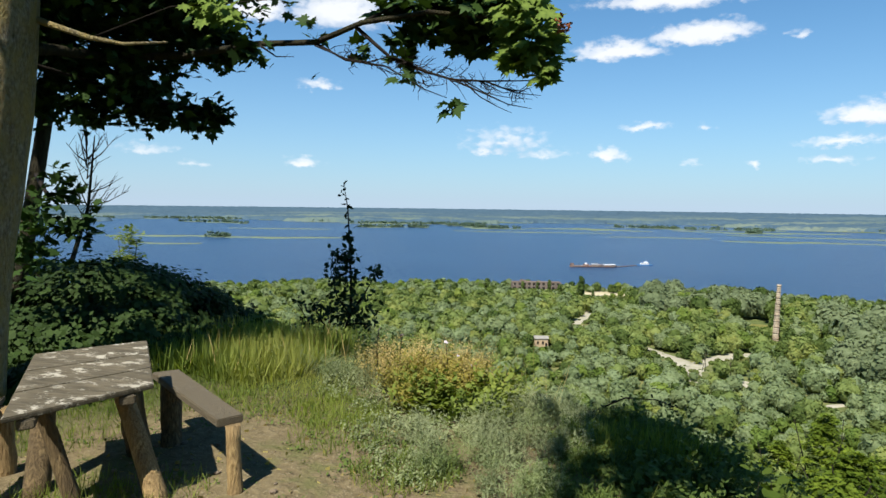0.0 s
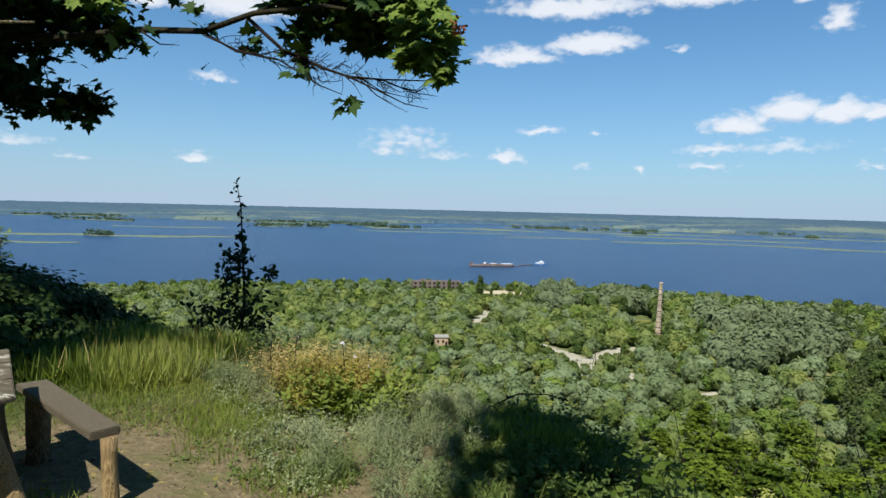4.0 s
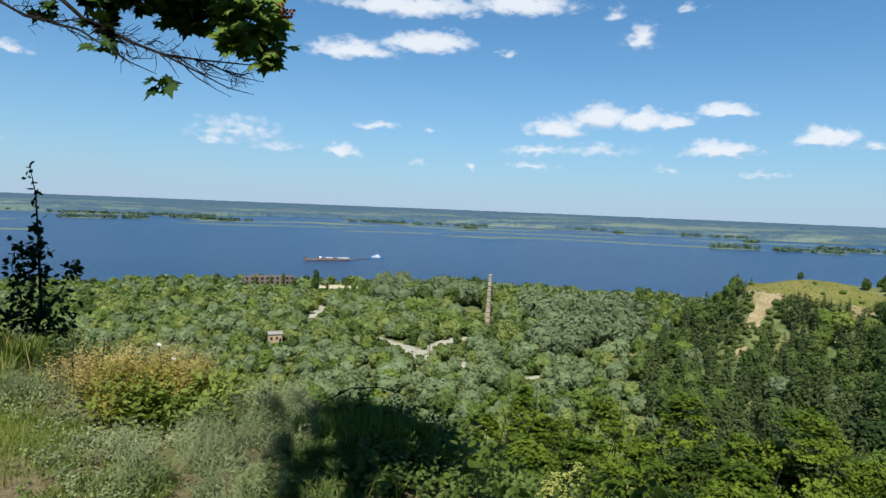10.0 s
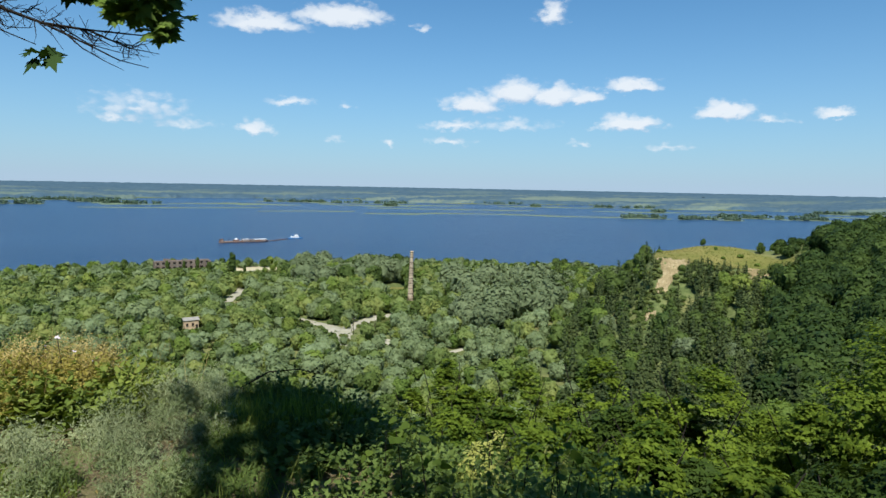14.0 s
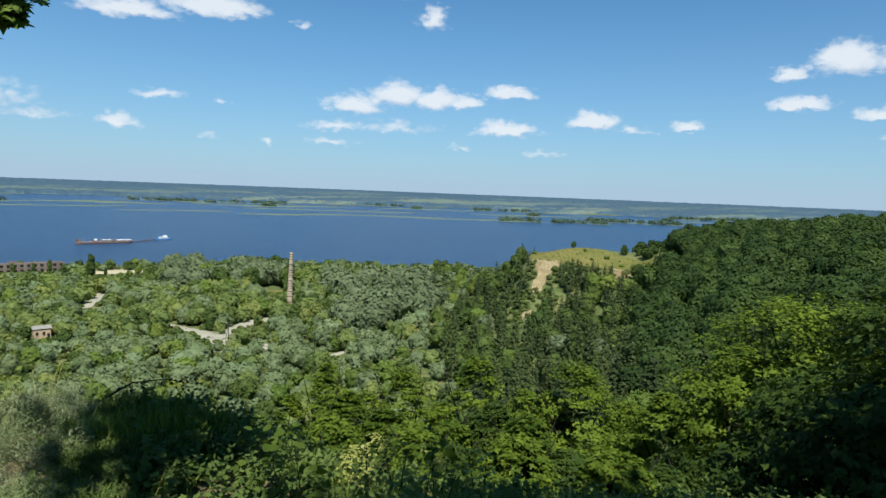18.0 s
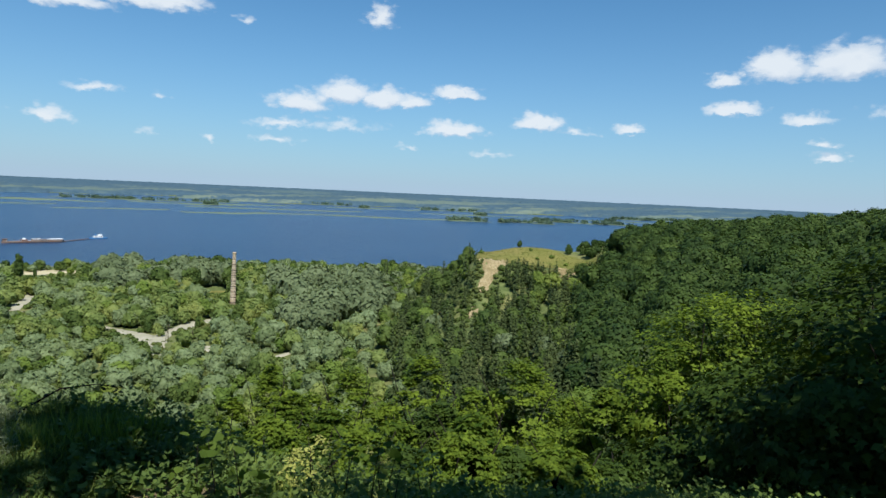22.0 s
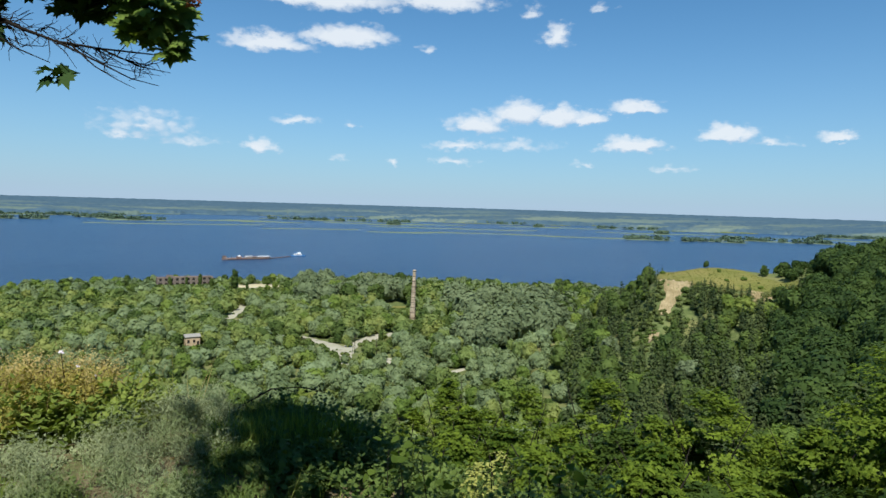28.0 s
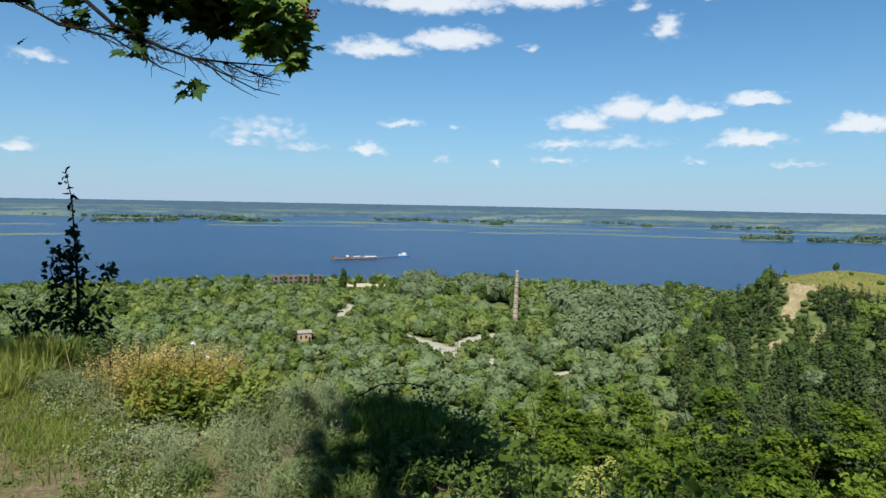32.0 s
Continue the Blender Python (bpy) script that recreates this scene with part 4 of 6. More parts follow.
def build_poles():
    first = None
    for x, y in ((54.7, 281.4), (63.6, 276.4), (4.9, 338.4), (24.0, 293.4)):
        m = pose(x, y, h(x, y) - 0.3, 0, 0, x * 3)
        if first:
            copy_thing(first, m)
            continue
        first = thing("utility_pole", m, "weathered grey wooden utility pole with a crossarm", "utility pole", "poles along the road")
        part("pole", tube(bmesh.new(), [(0, 0, 0), (0, 0, 8)], [0.16, 0.11], 8), M_BARK, first)
        part("crossarm", box(bmesh.new(), (1.6, 0.12, 0.14), pose(0, 0, 7.5), 0.01), M_BARK, first)
        for s in (-0.7, 0, 0.7):
            part("insulator", tube(bmesh.new(), [(s, 0, 7.55), (s, 0, 7.8)], [0.06, 0.04], 8), M_WHITE, first)
        part("brace", tube(bmesh.new(), [(1.3, 0, 0), (0.1, 0, 6)], [0.12, 0.09], 8), M_BARK, first)


build_poles()
keep((54.7, 280), (63.6, 275), lift=1.5)


# ---- vessels ----
def hull(L, W, H, bow=0.18, sheer=0.15):
    bm = bmesh.new()
    st = 16
    rings = []
    for i in range(st + 1):
        u = i / st
        f = min(1.0, (min(u, 1 - u) / bow) ** 0.5 + 0.12) if bow else 1
        z = H * (1 + sheer * abs(2 * u - 1) ** 3)
        x, w = (u - 0.5) * L, W / 2 * min(f, 1.0)
        rings.append([bm.verts.new(p) for p in ((x, -w, z), (x, -w * 0.92, -0.8), (x, w * 0.92, -0.8), (x, w, z))])
    for a, b in zip(rings, rings[1:]):
        for k in range(4):
            bm.faces.new((a[k], b[k], b[(k + 1) % 4], a[(k + 1) % 4]))
    bm.faces.new(rings[0]), bm.faces.new(rings[-1][::-1])
    bmesh.ops.recalc_face_normals(bm, faces=bm.faces)
    return bm


def build_vessels():
    t = thing("dredging_barge", pose(21, 800, WATER_Z, 0, 0, 12), "long rusty red river dredging barge with machinery on deck", "barge")
    part("hull", hull(58, 10, 1.5, 0.1, 0.3), M_RUST, t)
    part("waterline", hull(57.6, 10.1, 0.5, 0.1, 0), M_DARKIRON, t)
    for k, (x, ln, w, tall, m) in enumerate(((-26, 4, 5, 4.5, M_RUST), (-9, 6, 6, 2.6, M_RUST), (2, 8, 6, 3.4, M_RUST), (9, 5, 5, 2.2, M_DARKIRON), (20, 14, 7, 2.8, M_RUST))):
        d = part("deck_house", box(bmesh.new(), (ln, w, tall * 0.6), pose(x, 0, 1.5 + tall * 0.3), 0.1), m, t)
        part("deck_roof", box(bmesh.new(), (ln + 0.8, w + 0.8, 0.25), pose(x, 0, 1.6 + tall * 0.6)), M_WHITE if k in (2, 4) else M_RUST, d)
    part("wheelhouse", box(bmesh.new(), (2.6, 4, 2), pose(-9, 0, 4.0), 0.1), M_WHITE, t, "white wheelhouse")
    for x, tall in ((-18, 5), (-2, 6), (13, 5)):
        part("mast", tube(bmesh.new(), [(x, 0, 1.5), (x + 0.3, 0, 1.5 + tall * 0.8)], [0.2, 0.1], 6), M_DARKIRON, t)
    part("boom", tube(bmesh.new(), [(-2, 0, 3), (8, 0, 5.2)], [0.2, 0.15], 6), M_RUST, t)
    part("railing", box(bmesh.new(), (52, 0.08, 0.1), pose(0, -4.9, 2.5)), M_WHITE, t)
    p = thing("floating_pipeline", None, "rusty floating pipeline between the barge and the tug", "pipeline")
    pts = [(50 + 3.2 * k, 806 + 3.7 * k, WATER_Z + 0.5) for k in range(9)]
    part("pipe", tube(bmesh.new(), pts, [0.45] * 9, 8), M_RUST, p)
    for x, y, z in pts[::2]:
        part("float", tube(bmesh.new(), [(x - 1, y - 1, z - 0.5), (x + 1, y + 1, z - 0.5)], [0.7, 0.7], 8), M_DARKIRON, p)
    g = thing("tug_boat", pose(86, 841, WATER_Z, 0, 0, 12), "small white and blue river tug boat", "boat")
    part("hull", hull(20, 5.5, 1.4, 0.3, 0.3), M_BLUE, g, "blue hull")
    cab = part("cabin", box(bmesh.new(), (10, 4, 1.9), pose(-0.5, 0, 2.45), 0.15), M_WHITE, g)
    for k in range(4):
        part("window", box(bmesh.new(), (1.2, 0.1, 0.8), pose(-4 + k * 2.2, -2.03, 2.6)), M_HOLE, cab)
    part("wheelhouse", box(bmesh.new(), (4, 3.4, 1.8), pose(1.5, 0, 4.2), 0.12), M_WHITE, g)
    part("funnel", tube(bmesh.new(), [(-3, 0, 4), (-3, 0, 6.2)], [0.7, 0.6], 10), M_BLUE, g)
    part("mast", tube(bmesh.new(), [(1.5, 0, 6.2), (1.5, 0, 8.6)], [0.1, 0.06], 6), M_WHITE, g)


build_vessels()


def build_hill_trees():
    """Two small lone trees and a few bushes on the bald top."""
    rng = np.random.default_rng(33)
    for k, (az, d, tall, kind) in enumerate(((41.4, 374, 4.2, "alder"), (37.2, 352, 6.0, "pine"), (38.0, 362, 2.2, "shrub"), (43.0, 345, 1.8, "shrub"), (44.3, 352, 2.4, "shrub"), (42.4, 366, 1.6, "shrub"), (45.6, 340, 2.0, "shrub"))):
        x, y = d * math.sin(radians(az)), d * math.cos(radians(az))
        lone = kind != "shrub"
        t = thing("lone_tree" if lone else "bush", pose(x, y, h(x, y)), "small dark lone tree on the bald bluff" if lone else "low round green bush on the bluff meadow", "tree" if lone else "bush", "" if lone else "bushes on the bluff")
        V, F = crown_arrays(rng, kind, 420, 160)
        part("trunk", tube(bmesh.new(), [(0, 0, -0.2), (0, 0, tall * 0.55)], [0.03 * tall, 0.015 * tall], 6), M_BARK, t)
        part("crown", np_mesh("crown", V * tall, F, M_OAK if lone else M_BROAD), None, t)


build_hill_trees()


# ---- woods on this bank ----
def low_enough(x, y, z, tall, wide):
    """The height left for a plant at x, y when the clearings stay open."""
    d = math.hypot(x, y)
    best = tall
    for kx, ky, kz in KEEP:
        kd = math.hypot(kx, ky)
        s = (x * kx + y * ky) / (kd * kd)
        if 0.05 < s < 1.02:
            off = abs(x * ky - y * kx) / kd
            if off < wide * 0.9 + 0.6:
                best = min(best, EYE.z + s * (kz - EYE.z) - z)
    return best


SPECIES = {"willow": M_WILLOW, "broad": M_BROAD, "oak": M_OAK, "pine": M_PINE, "poplar": M_ALDER, "sallow": M_SALLOW, "shrub": M_SHRUB, "osier": M_OSIER, "alder": M_ALDER}
LABELS = {"willow": "silvery grey-green willow tree in the riverside woods", "broad": "green broadleaf tree in the riverside woods",
          "oak": "dark green broadleaf tree on the wooded ridge", "pine": "dark green pine tree on the hillside",
          "poplar": "slim upright green poplar tree", "shrub": "low yellow-green bush in a clearing", "osier": "light yellow-green osier tree in the riverside woods", "alder": "deep green alder tree in the riverside woods", "sallow": "tall grey-green willow of the dense grove"}
TEMPLATES = {}


def build_templates():
    """Each kind in five forms and three grades of fineness."""
    rng = np.random.default_rng(11)
    for kind, mat in SPECIES.items():
        TEMPLATES[kind] = []
        for v in range(5):
            low = crown_arrays(rng, kind, 120 if kind != "pine" else 170, 36, 0 if kind != "pine" else 1)
            mid = crown_arrays(rng, kind, {"pine": 330, "oak": 480, "sallow": 380}.get(kind, 290), 140, 1, 0.66 if kind == "oak" else 0.82)
            V, F = crown_arrays(rng, kind, 1250, 480, 2, 0.78, 0.4)
            TEMPLATES[kind].append((low, mid, np_mesh(kind + "_crown", V, F, mat)))


def plant_woods():
    rng = np.random.default_rng(23)
    cell, found = 5.9, []
    for gx in np.arange(-520, 420, cell):
        for gy in np.arange(-20, 600, cell):
            x, y = gx + rng.uniform(-2.7, 2.7), gy + rng.uniform(-2.7, 2.7)
            pick, size, var, spin = rng.random(), rng.random(), int(rng.integers(5)), rng.uniform(0, 6.28)
            d, az = math.hypot(x, y), math.degrees(math.atan2(x, y))
            if not -40 < az < 73 or d > 560 or d < 40 or (az > 48 and d > 390):
                continue
            if (az < 12 and d < 150) or (az < 34 and d < 85) or d < 72:
                continue
            z = h(x, y)
            if z < WATER_Z + 1.2:
                continue
            spur = 38 < az < 50 and 329 < d < 381 - max(0, az - 43.5) * 8
            if spur and pick > 0.12:
                continue
            if 36 < az < 46 and d > 372:
                continue
            if d > 430 and az < 36 and int(spin * 1000) % 10 < 3:
                continue
            patch = float(wave(x, y, 0.03, 3.0))
            belt = az + 2.0 * patch + 1.6 * float(wave(x, y, 0.012, 1.0)) + 3.0 * (size - 0.5)
            if spur:
                kind, tall = "shrub", 0.5 + 1.2 * size * size
            elif az > 47 and d > 150:
                if spin < 1.5:
                    continue
                kind, tall = "oak", 8 + 6 * size
            elif 30 < az < 37 and d > 360:
                kind, tall = "alder" if pick < 0.4 else "sallow" if pick < 0.8 else "broad", 6 + 4 * size
            elif belt > 31:
                if spin < 1.6:
                    continue
                kind, tall = ("pine", 9.5 + 7 * size) if pick < 0.58 else ("alder", 7.5 + 5 * size) if pick < 0.88 else ("sallow", 6 + 4 * size) if pick < 0.93 else ("broad", 7 + 4 * size)
            elif min(math.hypot((az - ga) / gw, (d - gd) / gr) for ga, gd, gw, gr in ((22.5, 330, 3.2, 34), (26.3, 335, 2.8, 36), (24.5, 385, 3.6, 36), (20.3, 395, 1.6, 28), (29.0, 372, 2.4, 34))) < 1 + 0.3 * patch:
                if spin < 4.2:
                    continue
                kind, tall = ("sallow", 9 + 11 * size) if pick < 0.88 else ("alder", 8 + 5 * size)
            elif 6 < az < 16 and 420 < d < 500:
                if spin < 3.0:
                    continue
                kind, tall = "alder" if pick < 0.22 else "broad" if pick < 0.3 else "sallow", 11 + 8 * size
            elif d > 500:
                kind, tall = "alder" if pick < 0.3 else "broad" if pick < 0.55 else "willow", 4.5 + 4.5 * size
            else:
                near_belt = d < 300
                kind = "willow" if pick < (0.52 if near_belt else 0.30) + 0.25 * patch else "osier" if pick < 0.74 + 0.1 * patch else ("broad" if pick < 0.84 else "alder" if pick < (0.87 if near_belt else 0.95) else "shrub")
                if not near_belt and pick > 0.70 and patch < -0.2 and kind != "shrub":
                    kind = "alder"
                tall = (4.0 + 6.0 * size ** 1.8 if near_belt else 4.5 + 7.5 * size ** 1.7) if kind != "shrub" else 2 + 2 * size
            if d > 318 and 37 < az < 50:
                tall = min(tall, 4 + 2 * size)
            wide = tall * {"willow": 0.42, "broad": 0.36, "oak": 0.4, "pine": 0.2, "shrub": 0.6, "osier": 0.4, "alder": 0.36, "sallow": 0.44}[kind]
            room = low_enough(x, y, z, tall, wide)
            if room < tall:
                if room < 0.5:
                    continue
                kind, tall = "shrub", min(room, 3.0)
            found.append((d, kind, x, y, z, tall, var, spin))
    for k in range(110):
        d = 284 + 48 * rng.random()
        mid = 37.0 + 2.4 * (d - 280) / 53
        off = -0.5 - 1.5 * rng.random() if k % 3 else 0.9 + 1.4 * rng.random()
        if k % 4 == 0:
            d, off = 290 + 18 * rng.random(), rng.uniform(-0.6, 0.3)
        x, y = d * math.sin(radians(mid + off)), d * math.cos(radians(mid + off))
        found.append((d, "shrub", x, y, h(x, y), rng.uniform(1.2, 2.6), k % 5, k))
    for k in range(150):
        d, a = 308 + 21 * rng.random(), 40.6 + 9.0 * rng.random()
        x, y = d * math.sin(radians(a)), d * math.cos(radians(a))
        pine = k % 3 == 0 and not 44.8 < a < 47.0
        found.append((d, "pine" if pine else "shrub", x, y, h(x, y), rng.uniform(4.0, 6.5) if pine else rng.uniform(1.2, 2.8), k % 5, k * 0.7))
    for x, y, tall in ((4.9, 507, 16.5), (-43, 536, 9.0), (-31, 539, 8.0), (-21, 540, 10.5), (-12, 520, 9.0), (14, 512, 7.0), (-58, 530, 8.0), (71, 300, 7.5), (118, 380, 10.0)):
        found.append((math.hypot(x, y), "poplar", x, y, h(x, y), tall, int(tall) % 5, x))
    found.sort()
    single = [f for f in found if f[1] == "poplar"] + [f for f in found if f[1] != "poplar" and f[0] < 235 and math.degrees(math.atan2(f[2], f[3])) > -22 and f[1] != "shrub"][:260]
    chosen = set(map(id, single))
    rest = [f for f in found if id(f) not in chosen]
    for kind in SPECIES:
        Vs, Fs, tones, base = [], [], [], 0
        for d, k, x, y, z, tall, var, spin in rest:
            if k != kind:
                continue
            V, F = TEMPLATES[kind][var][1 if tall / d > 0.026 else 0]
            c, s = math.cos(spin) * tall, math.sin(spin) * tall
            W = np.stack([V[:, 0] * c - V[:, 1] * s + x, V[:, 0] * s + V[:, 1] * c + y, V[:, 2] * tall + z - 0.2], 1)
            Vs.append(W), Fs.append(F + base), tones.append(np.full(len(V), (x * 7.31 + y * 3.17) % 1.0, np.float32))
            base += len(V)
        if Vs:
            me = np_mesh("far_" + kind + "_woods", np.concatenate(Vs), np.concatenate(Fs), SPECIES[kind])
            me.attributes.new("tone", "FLOAT", "POINT").data.foreach_set("value", np.concatenate(tones))
            ob = new("far_" + kind + "_woods", me)
            tagged(ob, {"willow": "silvery willow woods covering the river plain", "broad": "green broadleaf woods covering the river plain", "oak": "dense dark green woods covering the ridge",
                        "pine": "dark pine woods on the hillside below the bluff", "poplar": "poplars on the shore", "shrub": "yellow-green scrub between the trees", "osier": "light yellow-green osiers covering the river plain", "alder": "deep green alders covering the river plain", "sallow": "dense grove of tall grey-green willows"}[kind], "woods", kind="stuff")
    proto = {}
    for d, kind, x, y, z, tall, var, spin in single:
        m = pose(x, y, z - 0.1, 0, 0, math.degrees(spin))
        if (kind, var) not in proto:
            t = thing({"willow": "willow_tree", "pine": "pine_tree", "oak": "broadleaf_tree", "broad": "broadleaf_tree", "poplar": "poplar_tree", "osier": "osier_tree", "alder": "alder_tree", "sallow": "willow_tree"}[kind], m, LABELS[kind], "tree", kind + " trees of the slope")
            bm = bmesh.new()
            tube(bm, [(0, 0, 0), (0.01, 0.005, 0.3), (0.0, 0.01, 0.7)], [0.03, 0.022, 0.008], 6)
            part("trunk", bm, M_BARK, t)
            part("crown", TEMPLATES[kind][var][2], None, t)
            proto[(kind, var)] = t
        else:
            t = copy_thing(proto[(kind, var)], m)
        t.scale = (tall, tall, tall)


build_templates()
plant_woods()


# ---- the overlook: table and bench ----
M_TABLE = None


def table_material():
    """Grey boards with flaking pale paint."""
    m, nt, b = material("flaking_board", 0.8, 0.25)
    grain = noise_fac(nt, 3.0, 5, (2, 14, 2))
    col = blend(nt, grain, (0.055, 0.047, 0.030), (0.145, 0.122, 0.080))
    flakes = noise_fac(nt, 8.0, 10, (0.9, 1.5, 1), lo=0.54, hi=0.575, rough=0.76)
    where = noise_fac(nt, 1.6, 3, lo=0.36, hi=0.54)
    f = fmath(nt, "MULTIPLY", flakes, where)
    link(nt, blend(nt, f, col, (0.42, 0.39, 0.31)), b.inputs["Base Color"])
    bump(nt, b, fmath(nt, "ADD", grain, fmath(nt, "MULTIPLY", f, 0.6)), 0.5, 0.004)
    return m


def slab(corners, thick, m0=None):
    """A board between four corners, with slightly worn edges."""
    bm = bmesh.new()
    top = [bm.verts.new(c) for c in corners]
    low = [bm.verts.new((c[0], c[1], c[2] - thick)) for c in corners]
    bm.faces.new(top), bm.faces.new(low[::-1])
    for k in range(4):
        bm.faces.new((top[k], low[k], low[(k + 1) % 4], top[(k + 1) % 4]))
    bmesh.ops.recalc_face_normals(bm, faces=bm.faces)
    bmesh.ops.bevel(bm, geom=list(bm.edges), offset=0.006, segments=2, affect="EDGES")
    return bm


def log(points, radii, seed):
    rng = random.Random(seed)
    pts, rad = [], []
    for (p, q), (r, s) in zip(zip(points, points[1:]), zip(radii, radii[1:])):
        for k in range(6):
            t = k / 6
            pts.append(Vector(p).lerp(Vector(q), t) + Vector((rng.uniform(-1, 1), rng.uniform(-1, 1), 0)) * 0.006)
            rad.append((r + (s - r) * t) * rng.uniform(0.93, 1.07))
    pts.append(Vector(points[-1])), rad.append(radii[-1])
    return tube(bmesh.new(), pts, rad, 14, True, 0.08, rng)


def build_table():
    global M_TABLE
    M_TABLE = table_material()
    t = thing("picnic_table", None, "outdoor table with flaking grey boards on peeled log legs", "table")
    TL, TR, BR, BL = (Vector(p) for p in ((-3.36, 3.36, 0.425), (-2.86, 3.78, 0.455), (-2.24, 3.01, 0.405), (-2.58, 2.38, 0.39)))
    n = 3
    for k in range(n):
        a, b = k / n, (k + 1) / n - 0.003
        c = [TL.lerp(BL, a), TR.lerp(BR, a), TR.lerp(BR, b), TL.lerp(BL, b)]
        part("board", slab(c, 0.026 + 0.002 * (k % 2)), M_TABLE, t)
    for a in (0.14, 0.8):
        p, q = TL.lerp(TR, a), BL.lerp(BR, a)
        w = (TR - TL).normalized() * 0.04
        dz = Vector((0, 0, -0.03))
        part("batten", slab([p + w + dz, p - w + dz, q - w + dz, q + w + dz], 0.05), M_PLANK, t)
    for k, (top, foot, r) in enumerate((((-2.62, 3.20, 0.365), (-2.19, 3.00, -0.34), 0.052), ((-2.86, 2.86, 0.35), (-2.66, 2.92, -0.34), 0.04),
                                        ((-2.88, 3.58, 0.39), (-2.84, 3.66, -0.34), 0.075), ((-3.16, 3.26, 0.37), (-2.96, 2.93, -0.34), 0.062))):
        part("leg", log([top, foot], [r, r * 1.08], k), M_LOG if k == 0 else M_LOG_DARK, t, "peeled log leg" if k == 0 else "dark log leg")


build_table()


def build_bench():
    t = thing("plank_bench", None, "plank bench with a worn grey seat on peeled log posts", "bench")
    c = [Vector(p) for p in ((-1.87, 3.30, 0.175), (-1.96, 3.17, 0.175), (-2.99, 4.00, 0.165), (-2.86, 4.13, 0.165))]
    part("seat", slab(c, 0.048), M_PLANK, t)
    part("post", log([(-1.90, 3.245, 0.13), (-1.86, 3.19, -0.36)], [0.042, 0.047], 7), M_LOG, t, "pale peeled log post")
    part("post", log([(-2.80, 3.94, 0.12), (-2.72, 3.84, -0.36)], [0.07, 0.075], 8), M_LOG_DARK, t, "thick dark log post")
    s = thing("plank_bench", None, "second plank bench half hidden behind the table", "bench")
    part("seat", slab([Vector(p) for p in ((-3.55, 3.32, 0.16), (-3.45, 3.18, 0.16), (-3.05, 2.55, 0.16), (-3.2, 2.5, 0.16))], 0.045), M_PLANK, s)
    part("post", log([(-3.45, 3.2, 0.12), (-3.43, 3.2, -0.36)], [0.06, 0.065], 9), M_LOG, s)
    part("post", log([(-3.12, 2.6, 0.12), (-3.12, 2.6, -0.36)], [0.06, 0.065], 10), M_LOG, s)


build_bench()


# ---- leaves and stems near by ----
M_HEART = leafy("linden_leaves", (0.045, 0.085, 0.012), (0.13, 0.18, 0.028), 1.2, 0.4)
M_DARKLEAF = leafy("pear_leaves", (0.012, 0.026, 0.010), (0.030, 0.055, 0.020), 1.2, 0.12)
M_SAGE = leafy("wormwood_leaves", (0.080, 0.108, 0.040), (0.37, 0.41, 0.225), 1.9, 0.25, (0.15, 0.21, 0.055))
M_DRY = leafy("dry_stalks", (0.30, 0.235, 0.08), (0.56, 0.44, 0.19), 1.2, 0.25, (0.34, 0.32, 0.09))
M_GRASS = leafy("grass_blades", (0.075, 0.125, 0.018), (0.30, 0.36, 0.075), 0.8, 0.38, (0.36, 0.36, 0.10))
M_WEED = leafy("weed_leaves", (0.050, 0.088, 0.018), (0.155, 0.21, 0.05), 0.9, 0.25)
M_GOLD = leafy("golden_weeds", (0.16, 0.165, 0.03), (0.40, 0.335, 0.085), 1.6, 0.3, (0.30, 0.20, 0.06))
M_LUSH = leafy("lush_weed_leaves", (0.085, 0.13, 0.022), (0.25, 0.30, 0.06), 1.4, 0.3)
M_YELLOW = leafy("yellowing_leaves", (0.22, 0.24, 0.05), (0.48, 0.47, 0.14), 1.5, 0.3)
# paler copy of the maple leaves, with sunlight put into the colour
M_MAPLE_LIT = leafy("sun_toned_maple_leaves", (0.066, 0.118, 0.016), (0.19, 0.265, 0.048), 2.5, 0.25)
# shaded copy of the young maple leaves; the shade is in the colour
M_MAPLE_SIDE_SHADE = leafy("side_shade_maple_leaves", (0.020, 0.042, 0.007), (0.075, 0.115, 0.016), 0.7, 0.25)
M_RED = leafy("dried_red_leaves", (0.25, 0.06, 0.02), (0.45, 0.16, 0.07), 3.0, 0.2)
M_PETAL = mottled("pale_petals", (0.72, 0.60, 0.70), (0.85, 0.78, 0.82), None, 20, 4, (1, 1, 1), 0.7, 0.2, 0.1)


def sprays(rng, centres, radii, per, flat=0.35):
    """Leaf places in flat sprays: centre, radius; returns places and upward-outward normals."""
    P, N = [], []
    for c, r in zip(centres, radii):
        tilt = rng.normal(0, 0.3, 3) + np.array([0, 0, 1.0])
        q = np.clip(rng.normal(0, 0.55, (per, 3)), -0.95, 0.95) * r
        q[:, 2] *= flat
        P.append(np.asarray(c) + q), N.append(np.tile(tilt, (per, 1)))
    return np.concatenate(P), np.concatenate(N)


